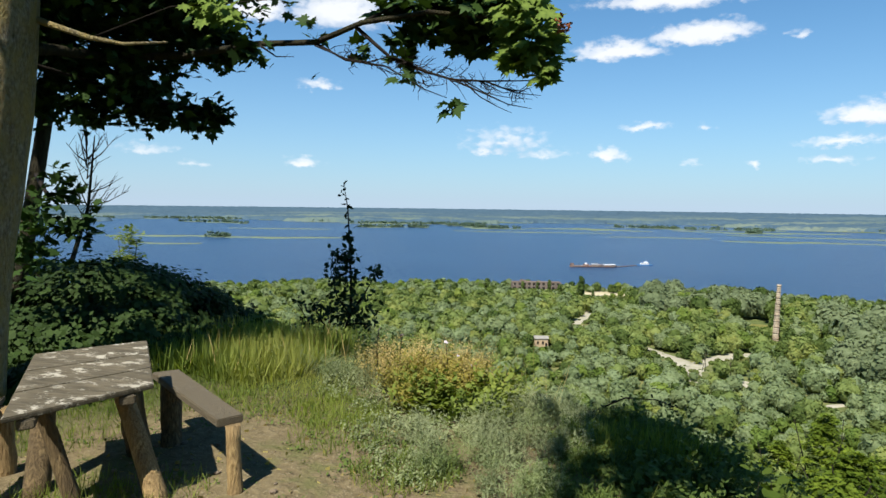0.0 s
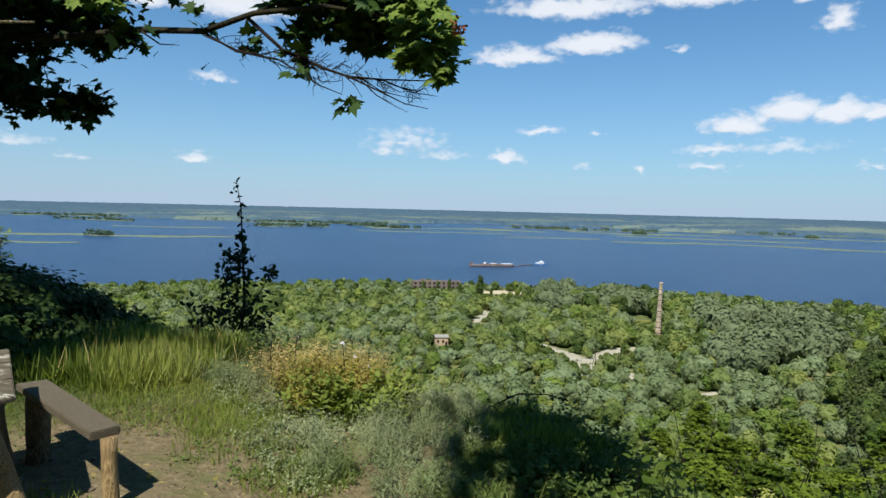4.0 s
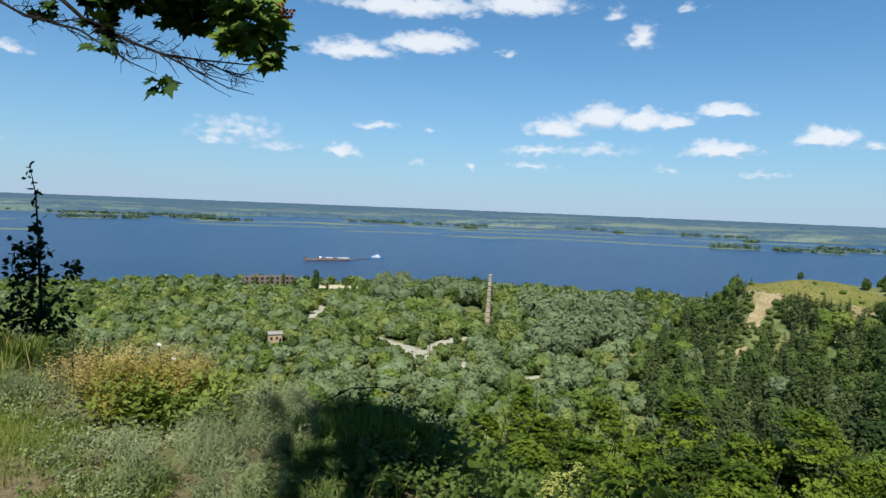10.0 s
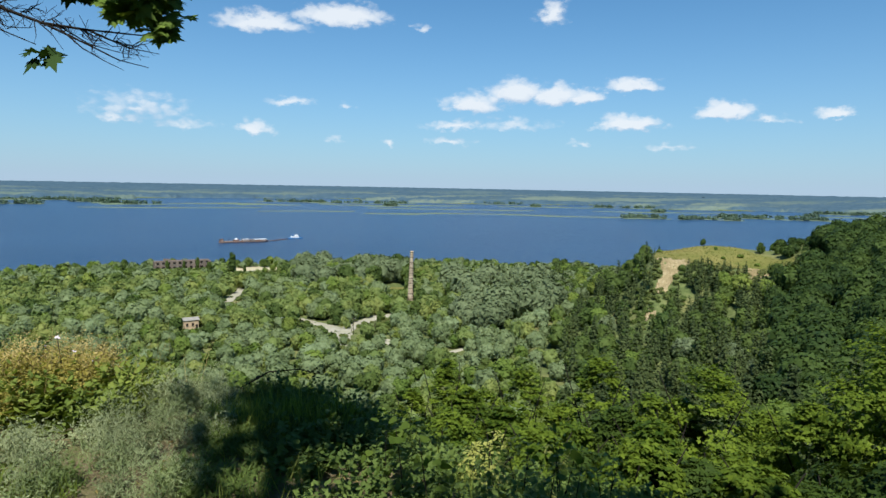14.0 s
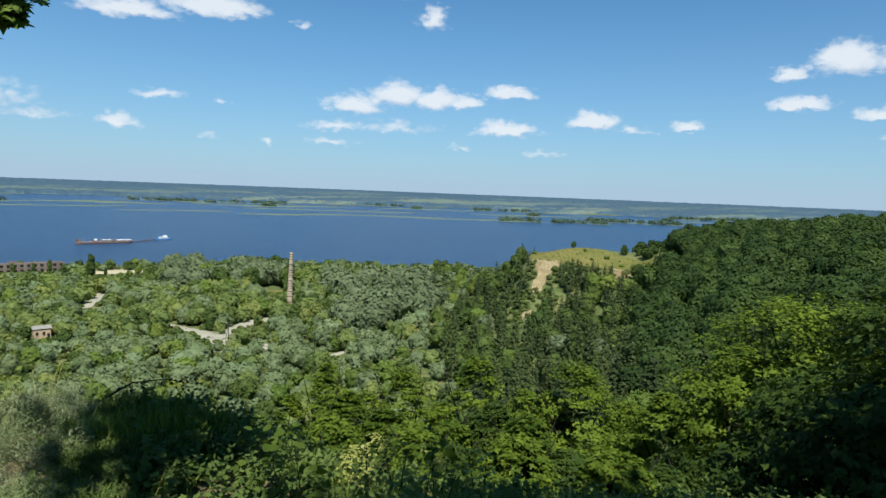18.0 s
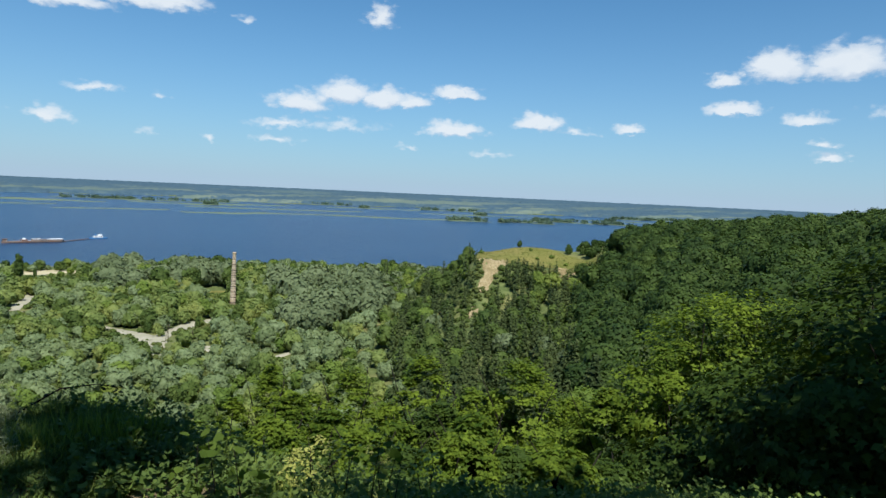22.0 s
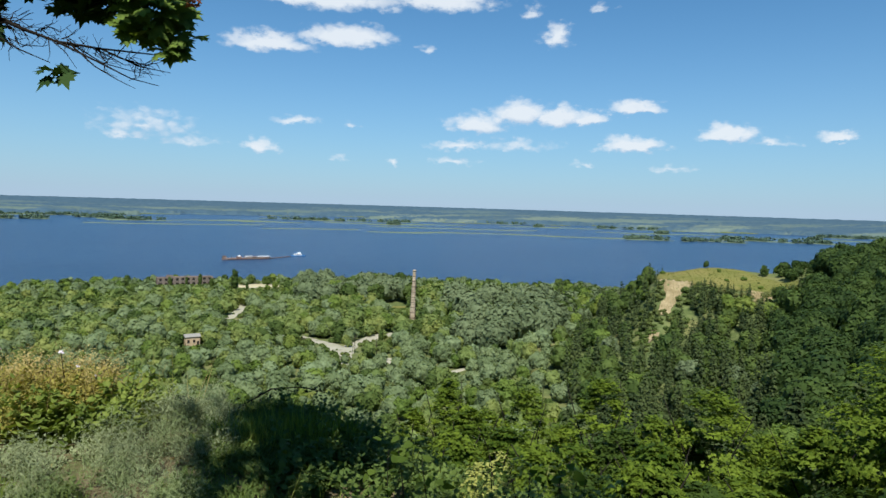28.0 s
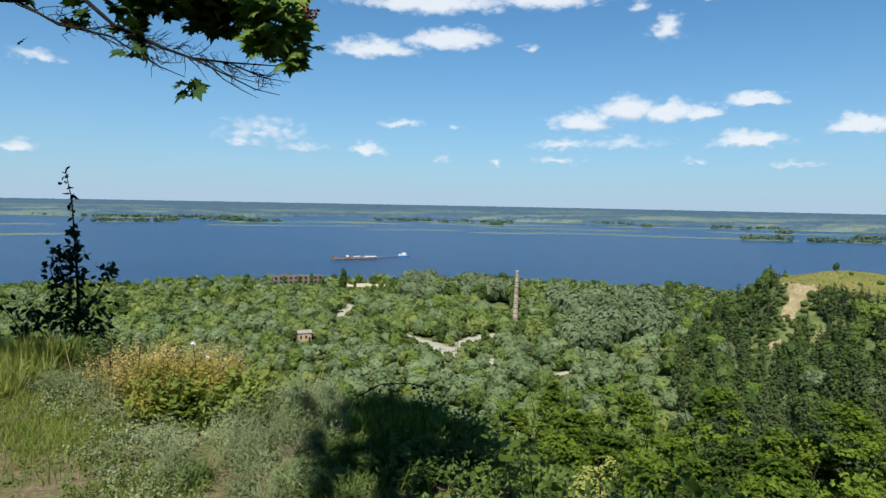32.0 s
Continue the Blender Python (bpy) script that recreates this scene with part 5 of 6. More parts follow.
def bush(name, label, category, base, top, wide, mat, shape, size, count, seed, stems=3, lumps=26, per=None, group="", low=0.12, spread=0.35, cone=False, fine=1.0, flat=0.35):
    """A bush or young tree with stems and a crown of leaf sprays."""
    rng = np.random.default_rng(seed)
    x, y = base
    z = h(x, y) - 0.1
    H = top - z
    t = thing(name, pose(x, y, z), label, category, group)
    for k in range(stems):
        a = 6.283 * k / stems + seed
        pts = [(0.04 * math.cos(a), 0.04 * math.sin(a), 0)] + [(wide * 0.5 * u * math.cos(a + 0.5 * u), wide * 0.5 * u * math.sin(a + 0.5 * u), H * (0.18 + 0.72 * u)) for u in (0.15, 0.4, 0.7, 1)]
        part("stem", tube(bmesh.new(), pts, [r * min(1.0, wide / 0.55) for r in (0.022 * H ** 0.5, 0.018 * H ** 0.5, 0.013, 0.009, 0.005)], 6), M_TWIG, t)
    per = per or max(6, count // lumps)
    C, R = [], []
    for k in range(lumps):
        u = rng.uniform(0, 1) ** 0.8
        a = rng.uniform(0, 6.283)
        prof = math.sin(math.pi * min(1, 0.22 + 0.72 * u)) ** 0.6
        if cone:
            prof = 0.10 + 0.95 * (1 - u) ** 0.95
        rr = wide * prof * math.sqrt(rng.uniform(0.3, 1))
        C.append((rr * math.cos(a), rr * math.sin(a), H * (low + (0.93 - low) * u)))
        R.append(fine * wide * rng.uniform(0.22, 0.42) * (0.75 if cone else 1))
    C[0] = (0, 0, H * 0.95)
    P, N = sprays(rng, C, R, per, flat)
    P[:, 2] = np.clip(P[:, 2], 0.05, H)
    out = P - np.array([0, 0, H * 0.4])
    N = 0.6 * N + 0.9 * out / (np.linalg.norm(out, axis=1, keepdims=True) + 1e-6)
    V, F = leaves(rng, P, N, size * rng.uniform(0.65, 1.2, len(P)), shape, spread, 0.4)
    tagged(part("foliage", np_mesh("foliage", V, F, mat), None, t), kind="stuff")
    return t


def near(t, az, d):
    return (d * math.sin(radians(az)), d * math.cos(radians(az)))


def el_z(el, d):
    return 1.4 + d * math.tan(radians(el))


# young maples on the slope in front: azimuth, distance, height of the top in degrees, width
for k, (a, d, e, w) in enumerate(((20.0, 12.5, -15.9, 1.1), (23.5, 13.2, -17.0, 1.3), (27.2, 12.6, -15.6, 1.4), (30.5, 13.0, -17.2, 1.3), (33.8, 11.2, -14.9, 1.4), (38.0, 12.0, -16.2, 1.4),
                                  (43.0, 10.6, -14.2, 1.8), (47.2, 11.5, -15.8, 1.3), (50.5, 10.2, -16.6, 1.4), (14.0, 12.0, -19.0, 1.0), (16.8, 12.4, -18.2, 0.9), (40.5, 11.0, -15.6, 1.2), (25.5, 9.2, -20.0, 1.1), (31.5, 9.0, -19.5, 1.2),
                                  (38.5, 8.4, -19.5, 1.2), (45.0, 8.0, -19.8, 1.2), (20.5, 7.4, -20.6, 0.8), (24.0, 6.6, -21.6, 0.8), (28.5, 6.8, -21.2, 0.9), (33.5, 6.5, -21.4, 0.9), (38.0, 6.2, -21.8, 0.9), (42.5, 6.3, -21.2, 0.9), (47.0, 6.2, -21.6, 0.9), (51.0, 6.5, -20.8, 0.9), (22.0, 9.6, -18.4, 1.0), (35.5, 9.2, -17.6, 1.1))):
    x, y = near(0, a, d)
    # every other near bush takes the shade-darkened leaf colour
    bush("young_maple", "bright green young maple bush on the sunny slope", "bush", (x, y), el_z(e + (0.9, -0.6, 0.4, -1.1)[k % 4], d), w * 0.9, M_MAPLE_SIDE_SHADE if k > 15 and k % 2 else M_MAPLE_YOUNG, MAPLE_T, 0.068 if k > 15 else 0.08, 4600, 40 + k, 3, 150, group="young maples on the slope", cone=True, fine=0.42, spread=0.38, flat=0.24)
# taller maples at the edge of the shade, the last in shade-toned leaves
for k, (a, d, e, w) in enumerate(((58.5, 10.8, -7.5, 1.5), (61.5, 11.2, -6.3, 1.7), (56.0, 10.4, -11.0, 1.1), (64.5, 10.8, -6.8, 1.3))):
    x, y = near(0, a, d)
    bush("maple_tree", "sunlit green maple tree at the edge of the shade", "tree", (x, y), el_z(e, d), w, M_MAPLE_SIDE_SHADE if k == 3 else M_MAPLE_YOUNG, MAPLE_T, 0.078, 6400, 70 + k, 3, 130, fine=0.55, group="maples beside the overlook")
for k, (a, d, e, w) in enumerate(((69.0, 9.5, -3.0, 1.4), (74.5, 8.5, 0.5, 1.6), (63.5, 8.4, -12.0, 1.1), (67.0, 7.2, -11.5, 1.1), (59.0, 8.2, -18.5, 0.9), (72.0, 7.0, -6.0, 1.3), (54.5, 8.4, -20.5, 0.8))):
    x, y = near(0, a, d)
    # leaf colour darkened here to deepen the shade on these trees
    bush("maple_tree", "maple tree beside the overlook, leaf colour darkened for shade", "tree", (x, y), el_z(e, d), w, M_MAPLE_SIDE_SHADE, MAPLE_T, 0.085, 5200, 90 + k, 3, 120, fine=0.6, group="maples beside the overlook")
# bushes behind the table, most with shade mixed into the leaf colour
# dark leaf colour stands in for shade under the old maple's crown
M_SHADE_DARK = leafy("shade_darkened_leaves", (0.012, 0.026, 0.007), (0.046, 0.082, 0.018), 0.7, 0.16)
for k, (a, d, e, w, m) in enumerate(((-45.0, 11, -4.2, 1.6, M_SHADE_DARK), (-41.5, 12, -3.8, 1.8, M_SHADE_DARK), (-38.0, 12.5, -4.6, 1.8, M_SHADE_DARK), (-35.0, 13, -6.2, 1.6, M_SHADE_DARK), (-40.0, 9.5, -9.0, 1.3, M_SHADE_DARK),
                                     (-36.0, 10, -8.5, 1.3, M_SHADE_DARK), (-32.2, 12.5, -8.4, 1.3, M_WEED), (-29.2, 12, -9.6, 1.1, M_WEED), (-33.5, 10, -10.5, 1.0, M_SHADE_DARK), (-44.5, 8.0, -8.0, 1.0, M_SHADE_DARK), (-39.5, 7.8, -8.0, 1.0, M_SHADE_DARK), (-36.2, 8.2, -8.8, 1.0, M_SHADE_DARK), (-33.4, 8.6, -9.6, 0.9, M_SHADE_DARK), (-31.0, 9.4, -9.0, 0.9, M_WEED), (-42.5, 6.6, -12.0, 0.7, M_SHADE_DARK), (-37.8, 8.6, -5.6, 1.1, M_SHADE_DARK), (-41.0, 8.8, -4.6, 1.2, M_SHADE_DARK), (-34.8, 9.4, -7.2, 1.1, M_SHADE_DARK))):
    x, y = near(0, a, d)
    bush("bush", "dense green bush in the shade-toned row behind the table", "bush", (x, y), el_z(e, d), w, m, RHOMB, 0.066 if m is M_WEED else 0.086, 5600, 110 + k, 4, 130, fine=0.6, group="bushes behind the table")
x, y = near(0, -38.4, 14)
bush("slender_birch", "slender light green young birch above the bushes", "tree", (x, y), el_z(-1.2, 14), 0.75, M_GRASS, RHOMB, 0.085, 3600, 131, 2, 60, cone=True)
# linden saplings close to the edge
for k, (a, d, e, w) in enumerate(((17.2, 3.15, -20.2, 0.12), (19.6, 3.1, -20.8, 0.13), (15.6, 3.3, -20.2, 0.11), (30.2, 3.3, -20.2, 0.12), (32.2, 3.2, -21.8, 0.12))):
    x, y = near(0, a, d)
    bush("linden_sapling", "thin linden sapling with large heart-shaped leaves", "sapling", (x, y), el_z(e, d), w, M_HEART, HEART, 0.055, 14, 140 + k, 1, 7, 2, "linden saplings at the edge", 0.45, 0.8)
for k, (a, d, e, w) in enumerate(((25.2, 3.9, -20.9, 0.20), (27.6, 3.8, -21.6, 0.18), (31.2, 3.9, -20.9, 0.18), (35.2, 3.8, -22.0, 0.16), (23.4, 3.9, -22.0, 0.14))):
    x, y = near(0, a, d)
    bush("yellowing_shrub", "small shrub with sparse yellowing leaves", "bush", (x, y), el_z(e, d), w, M_YELLOW, OVAL, 0.034, 230, 150 + k, 3, 26, group="yellowing shrubs")


def build_pear():
    """The dark sapling that stands against the river."""
    rng = np.random.default_rng(160)
    t = thing("pear_sapling", pose(-3.07, 7.71, -0.75), "slim dark sapling with glossy leaves at the brow of the slope", "sapling")
    lead = [(0, 0, 0), (0.10, 0.0, 0.35), (0.24, 0.02, 0.75), (0.22, 0.05, 1.2), (0.18, 0.1, 1.7), (0.14, 0.15, 2.1), (0.06, 0.2, 2.43)]
    part("stem", tube(bmesh.new(), lead, [0.028, 0.024, 0.02, 0.015, 0.010, 0.007, 0.003], 7), M_TWIG, t)
    side = [[(0.24, 0.02, 0.75), (0.42, 0, 1.0), (0.58, 0, 1.28)], [(0.12, 0, 0.4), (-0.15, 0, 0.6), (-0.33, 0, 0.95)], [(0.24, 0.02, 0.7), (0.05, 0, 0.95), (-0.05, 0, 1.35)],
            [(0.05, 0, 0.2), (-0.2, 0, 0.4), (-0.55, 0, 0.9)], [(0.2, 0, 0.6), (0.42, 0, 0.62), (0.52, 0, 0.5)], [(0.05, 0, 0.2), (0.3, 0, 0.2), (0.4, 0, 0.3)]]
    for p in side:
        part("branch", tube(bmesh.new(), p, [0.013, 0.009, 0.004], 6), M_TWIG, t)
    C, R, K = [], [], []
    for x, z, r, n in ((0.05, 1.45, 0.13, 60), (0.18, 1.5, 0.12, 60), (0.02, 1.25, 0.12, 60), (0.2, 1.25, 0.1, 40), (0.55, 1.3, 0.09, 42), (0.12, 0.95, 0.24, 150), (0.35, 0.9, 0.2, 120), (-0.12, 0.72, 0.24, 150),
                       (0.4, 0.65, 0.2, 120), (0.1, 0.7, 0.22, 120), (-0.25, 0.6, 0.2, 90), (0.25, 0.3, 0.2, 100), (-0.1, 0.35, 0.2, 90), (-0.5, 0.85, 0.07, 14), (-0.4, 0.6, 0.08, 14), (0.16, 1.75, 0.06, 22)):
        n = int(n * 0.55) if z < 1.0 else n
        q = np.array([x, 0.05, z]) + rng.normal(0, 0.5, (n, 3)) * r * (1.15 if z < 1.0 else 1.0)
        C.append(q)
    tip = np.array([[np.interp(z, [1.7, 2.1, 2.43], [0.18, 0.14, 0.06]) + rng.normal(0, 0.025), 0.15, z] for z in np.linspace(1.72, 2.42, 30)])
    C.append(tip)
    P = np.concatenate(C)
    V, F = leaves(rng, P, np.tile([0, -0.4, 0.6], (len(P), 1)), rng.uniform(0.065, 0.105, len(P)), OVAL, 0.7, 0.3)
    tagged(part("foliage", np_mesh("foliage", V, F, M_DARKLEAF), None, t), kind="stuff")


build_pear()


# ---- the old maple ----
def build_maple():
    rng = np.random.default_rng(170)
    t = thing("maple_tree", None, "old maple with a lichened trunk and a long leafy limb", "tree")
    pr = random.Random(4)
    part("trunk", tube(bmesh.new(), [(-4.80, 3.94, -0.45), (-4.75, 3.99, 0.0), (-4.71, 4.03, 0.5), (-4.67, 4.08, 1.0), (-4.61, 4.14, 1.5), (-4.56, 4.2, 2.1), (-4.53, 4.23, 2.6), (-4.50, 4.25, 3.0), (-4.46, 4.29, 4.2), (-4.3, 4.5, 6.0), (-4.0, 4.7, 7.5)],
                       [0.40, 0.35, 0.325, 0.31, 0.305, 0.302, 0.30, 0.295, 0.24, 0.17, 0.06], 28, True, 0.06, pr), M_LICHEN, t)
    limb = [(-4.5, 4.3, 2.6), (-4.6, 4.9, 2.74), (-4.65, 5.72, 2.85), (-3.7, 5.55, 2.81), (-2.7, 5.08, 2.76), (-1.85, 4.32, 2.55), (-1.45, 4.15, 2.62), (-0.97, 4.09, 2.65), (-0.55, 4.05, 2.58), (-0.3, 4.0, 2.45)]
    part("limb", tube(bmesh.new(), limb, [0.06, 0.05, 0.042, 0.034, 0.026, 0.021, 0.018, 0.016, 0.01, 0.005], 9), M_BARK, t)
    for p, r in (([(-1.50, 4.18, 2.60), (-1.27, 4.21, 2.40), (-1.0, 4.15, 2.28), (-0.82, 4.12, 2.22), (-0.6, 4.1, 2.20), (-0.28, 4.08, 2.19)], 0.014),
                 ([(-1.85, 4.32, 2.54), (-1.6, 4.25, 2.40), (-1.3, 4.2, 2.34), (-1.0, 4.12, 2.16), (-0.85, 4.1, 2.1)], 0.009),
                 ([(-0.82, 4.12, 2.22), (-0.6, 4.1, 2.12), (-0.45, 4.1, 2.05), (-0.3, 4.1, 2.02)], 0.007), ([(-0.6, 4.1, 2.2), (-0.4, 4.1, 2.12), (-0.24, 4.1, 2.10)], 0.006),
                 ([(-3.9, 4.5, 2.7), (-3.0, 4.3, 2.85), (-2.4, 4.2, 2.82), (-1.9, 4.2, 2.83)], 0.007),
                 ([(-2.34, 4.42, 2.57), (-2.2, 4.4, 2.48), (-2.05, 4.38, 2.47)], 0.008), ([(-4.7, 4.5, 2.6), (-4.8, 5.5, 2.6), (-4.2, 5.7, 2.4), (-3.5, 5.75, 2.3)], 0.02),
                 ([(-1.45, 4.15, 2.62), (-1.2, 4.2, 2.75), (-0.8, 4.2, 2.95)], 0.012), ([(-1.85, 4.3, 2.52), (-1.65, 4.1, 2.42), (-1.5, 4.0, 2.35), (-1.35, 3.98, 2.32), (-1.21, 4.02, 2.26), (-1.1, 4.05, 2.23)], 0.006),
                 ([(-0.82, 4.12, 2.22), (-0.72, 4.12, 2.20), (-0.6, 4.14, 2.13), (-0.44, 4.16, 2.1), (-0.3, 4.17, 2.09)], 0.005), ([(-0.75, 4.11, 2.21), (-0.63, 4.1, 2.1), (-0.52, 4.12, 2.04), (-0.43, 4.13, 2.0)], 0.005),
                 ([(-0.63, 4.1, 2.2), (-0.48, 4.09, 2.12), (-0.34, 4.11, 2.14)], 0.004), ([(-0.86, 4.12, 2.24), (-0.77, 4.09, 2.16), (-0.72, 4.1, 2.08)], 0.004), ([(-0.86, 4.12, 2.24), (-0.85, 4.11, 2.15), (-0.86, 4.11, 2.11)], 0.003),
                 ([(-4.50, 4.42, 2.93), (-4.15, 4.4, 2.80), (-3.75, 4.36, 2.67), (-3.45, 4.36, 2.61), (-3.1, 4.4, 2.62)], 0.034),
                 ([(-1.35, 3.98, 2.32), (-1.21, 4.02, 2.36), (-1.11, 4.05, 2.33), (-0.97, 4.09, 2.29)], 0.004), ([(-4.3, 4.3, 3.6), (-2.5, 3.4, 4.6), (-1.0, 2.2, 5.2), (0.4, 1.2, 5.4)], 0.07)):
        part("branch", tube(bmesh.new(), p, [r * (1 - 0.75 * k / (len(p) - 1)) for k in range(len(p))], 7), M_LICHEN if r == 0.034 else M_BARK if r > 0.02 else M_TWIG, t)
    for k in range(90):
        u = rng.uniform(0, 1)
        a = Vector((-1.3, 4.2, 2.38)).lerp(Vector((-0.35, 4.09, 2.12)), u) if k % 3 else Vector((-1.75, 4.3, 2.48)).lerp(Vector((-1.0, 4.15, 2.2)), u)
        d = Vector((rng.uniform(-0.04, 0.18), rng.uniform(-0.08, 0.08), rng.uniform(-0.13, 0.08)))
        bend = [Vector((rng.normal(0, 0.016), rng.normal(0, 0.016), rng.normal(0, 0.018))) for _ in range(3)]
        pts = [a, a + d * 0.33 + bend[0], a + d * 0.66 + bend[1], a + d + bend[2]]
        tw = part("twig", tube(bmesh.new(), pts, [0.003, 0.0026, 0.002, 0.0012], 5), M_TWIG, t)
        for j in (1, 2):
            e = Vector((rng.uniform(-0.01, 0.07), rng.uniform(-0.04, 0.04), rng.uniform(-0.06, 0.05)))
            part("twiglet", tube(bmesh.new(), [pts[j], pts[j] + e * 0.6 + bend[j] * 0.3, pts[j] + e], [0.0018, 0.0014, 0.0008], 4), M_TWIG, tw)
    # leaf clusters: place and radius
    dense = [(-3.84, 4.08, 2.80, 0.3), (-3.46, 4.14, 2.75, 0.34), (-3.01, 4.24, 2.8, 0.32), (-3.76, 4.15, 2.44, 0.3), (-3.26, 4.18, 2.35, 0.28), (-2.83, 4.24, 2.6, 0.25), (-3.53, 4.09, 2.11, 0.2),
             (-3.11, 4.17, 2.10, 0.2), (-2.75, 4.18, 2.03, 0.15), (-2.56, 4.18, 2.04, 0.11), (-2.5, 4.22, 2.50, 0.15), (-4.1, 4.1, 2.6, 0.3), (-4.1, 4.2, 2.2, 0.22), (-3.0, 4.1, 3.05, 0.3), (-3.6, 4.0, 3.1, 0.4)]
    sparse = [(-2.36, 4.29, 2.52, 0.10), (-1.3, 4.31, 2.76, 0.10), (-1.09, 4.26, 2.58, 0.11), (-0.9, 4.31, 2.72, 0.18), (-0.73, 4.24, 2.50, 0.12), (-1.49, 4.25, 2.46, 0.06), (-1.85, 4.32, 2.60, 0.05),
              (-1.9, 4.3, 2.7, 0.025), (-1.13, 4.15, 2.28, 0.05), (-1.18, 4.24, 2.39, 0.07), (-0.84, 4.11, 2.06, 0.035), (-1.26, 4.32, 2.56, 0.06), (-0.61, 4.2, 2.68, 0.22), (-0.5, 4.25, 2.85, 0.22), (-0.75, 4.3, 2.75, 0.22), (-0.6, 4.25, 2.55, 0.16), (-1.02, 4.3, 2.75, 0.18), (-0.86, 4.3, 2.6, 0.14), (-1.2, 4.3, 2.75, 0.13)]
    # sunlit clusters, painted paler than the rest of the limb
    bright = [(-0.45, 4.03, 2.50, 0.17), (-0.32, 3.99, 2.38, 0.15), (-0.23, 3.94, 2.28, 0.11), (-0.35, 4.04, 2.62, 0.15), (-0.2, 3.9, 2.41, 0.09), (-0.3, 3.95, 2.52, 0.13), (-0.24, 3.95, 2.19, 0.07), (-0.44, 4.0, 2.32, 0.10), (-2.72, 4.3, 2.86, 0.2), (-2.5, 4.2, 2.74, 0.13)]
    # unseen upper crown clusters, added out of view to cast shade below
    shade = [(-4.6, 5.2, 4.4, 1.2), (-3.8, 5.6, 3.6, 0.9), (-0.4, 1.1, 5.3, 0.7), (-4.0, 6.2, 5.0, 1.2), (-5.2, 5.4, 5.4, 1.2), (-7.4, 4.6, 6.4, 1.5), (-8.8, 5.6, 6.8, 1.6), (-6.2, 6.2, 6.9, 1.5), (-7.6, 7.4, 7.4, 1.5), (-9.8, 4.2, 6.6, 1.5), (-5.4, 7.4, 7.4, 1.2)]
    P, N = [], []
    for group, n in ((dense, 6400), (sparse, 5200), (shade, 800)):
        for x, y, z, r in group:
            if group is dense:
                x, y, z, r = x * 1.38, y * 1.38, 1.4 + (z - 1.4) * 1.38, r * 1.38
            k = min(520, max(6, int(n * r * r * 0.6))) if group is not shade else int(950 * r)
            q = rng.normal(0, 0.52, (k, 3)) * r
            q[:, 2] *= 0.7
            P.append(np.array([x, y, z]) + q)
    P = np.concatenate(P)
    V, F = leaves(rng, P, np.tile([0.0, -0.15, 0.8], (len(P), 1)), rng.uniform(0.085, 0.145, len(P)) * np.where(P[:, 2] > 4.3, 1.7, np.where(P[:, 1] > 5, 1.08, 1.0)), MAPLE, 0.55, 0.6)
    tagged(part("foliage", np_mesh("foliage", V, F, M_MAPLE_SHADE), None, t), kind="stuff")
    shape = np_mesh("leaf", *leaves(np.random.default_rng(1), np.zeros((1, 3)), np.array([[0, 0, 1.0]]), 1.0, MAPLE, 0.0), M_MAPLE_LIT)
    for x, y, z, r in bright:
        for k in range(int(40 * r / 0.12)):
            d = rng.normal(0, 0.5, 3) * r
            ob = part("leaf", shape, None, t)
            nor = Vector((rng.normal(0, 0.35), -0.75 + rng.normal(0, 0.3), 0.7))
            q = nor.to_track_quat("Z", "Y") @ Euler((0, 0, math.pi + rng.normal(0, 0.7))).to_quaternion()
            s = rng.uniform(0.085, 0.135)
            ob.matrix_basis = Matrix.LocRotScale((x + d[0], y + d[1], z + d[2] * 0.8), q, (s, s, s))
    Q = np.array([-0.115, 3.80, 2.44]) + rng.normal(0, 0.02, (34, 3))
    V, F = leaves(rng, Q, np.tile([0, -1.0, 0.3], (34, 1)), rng.uniform(0.025, 0.04, 34), OVAL, 0.7)
    tagged(part("seed_cluster", np_mesh("seed_cluster", V, F, M_RED), None, t, "dried rust-red seed cluster"), kind="stuff")


build_maple()


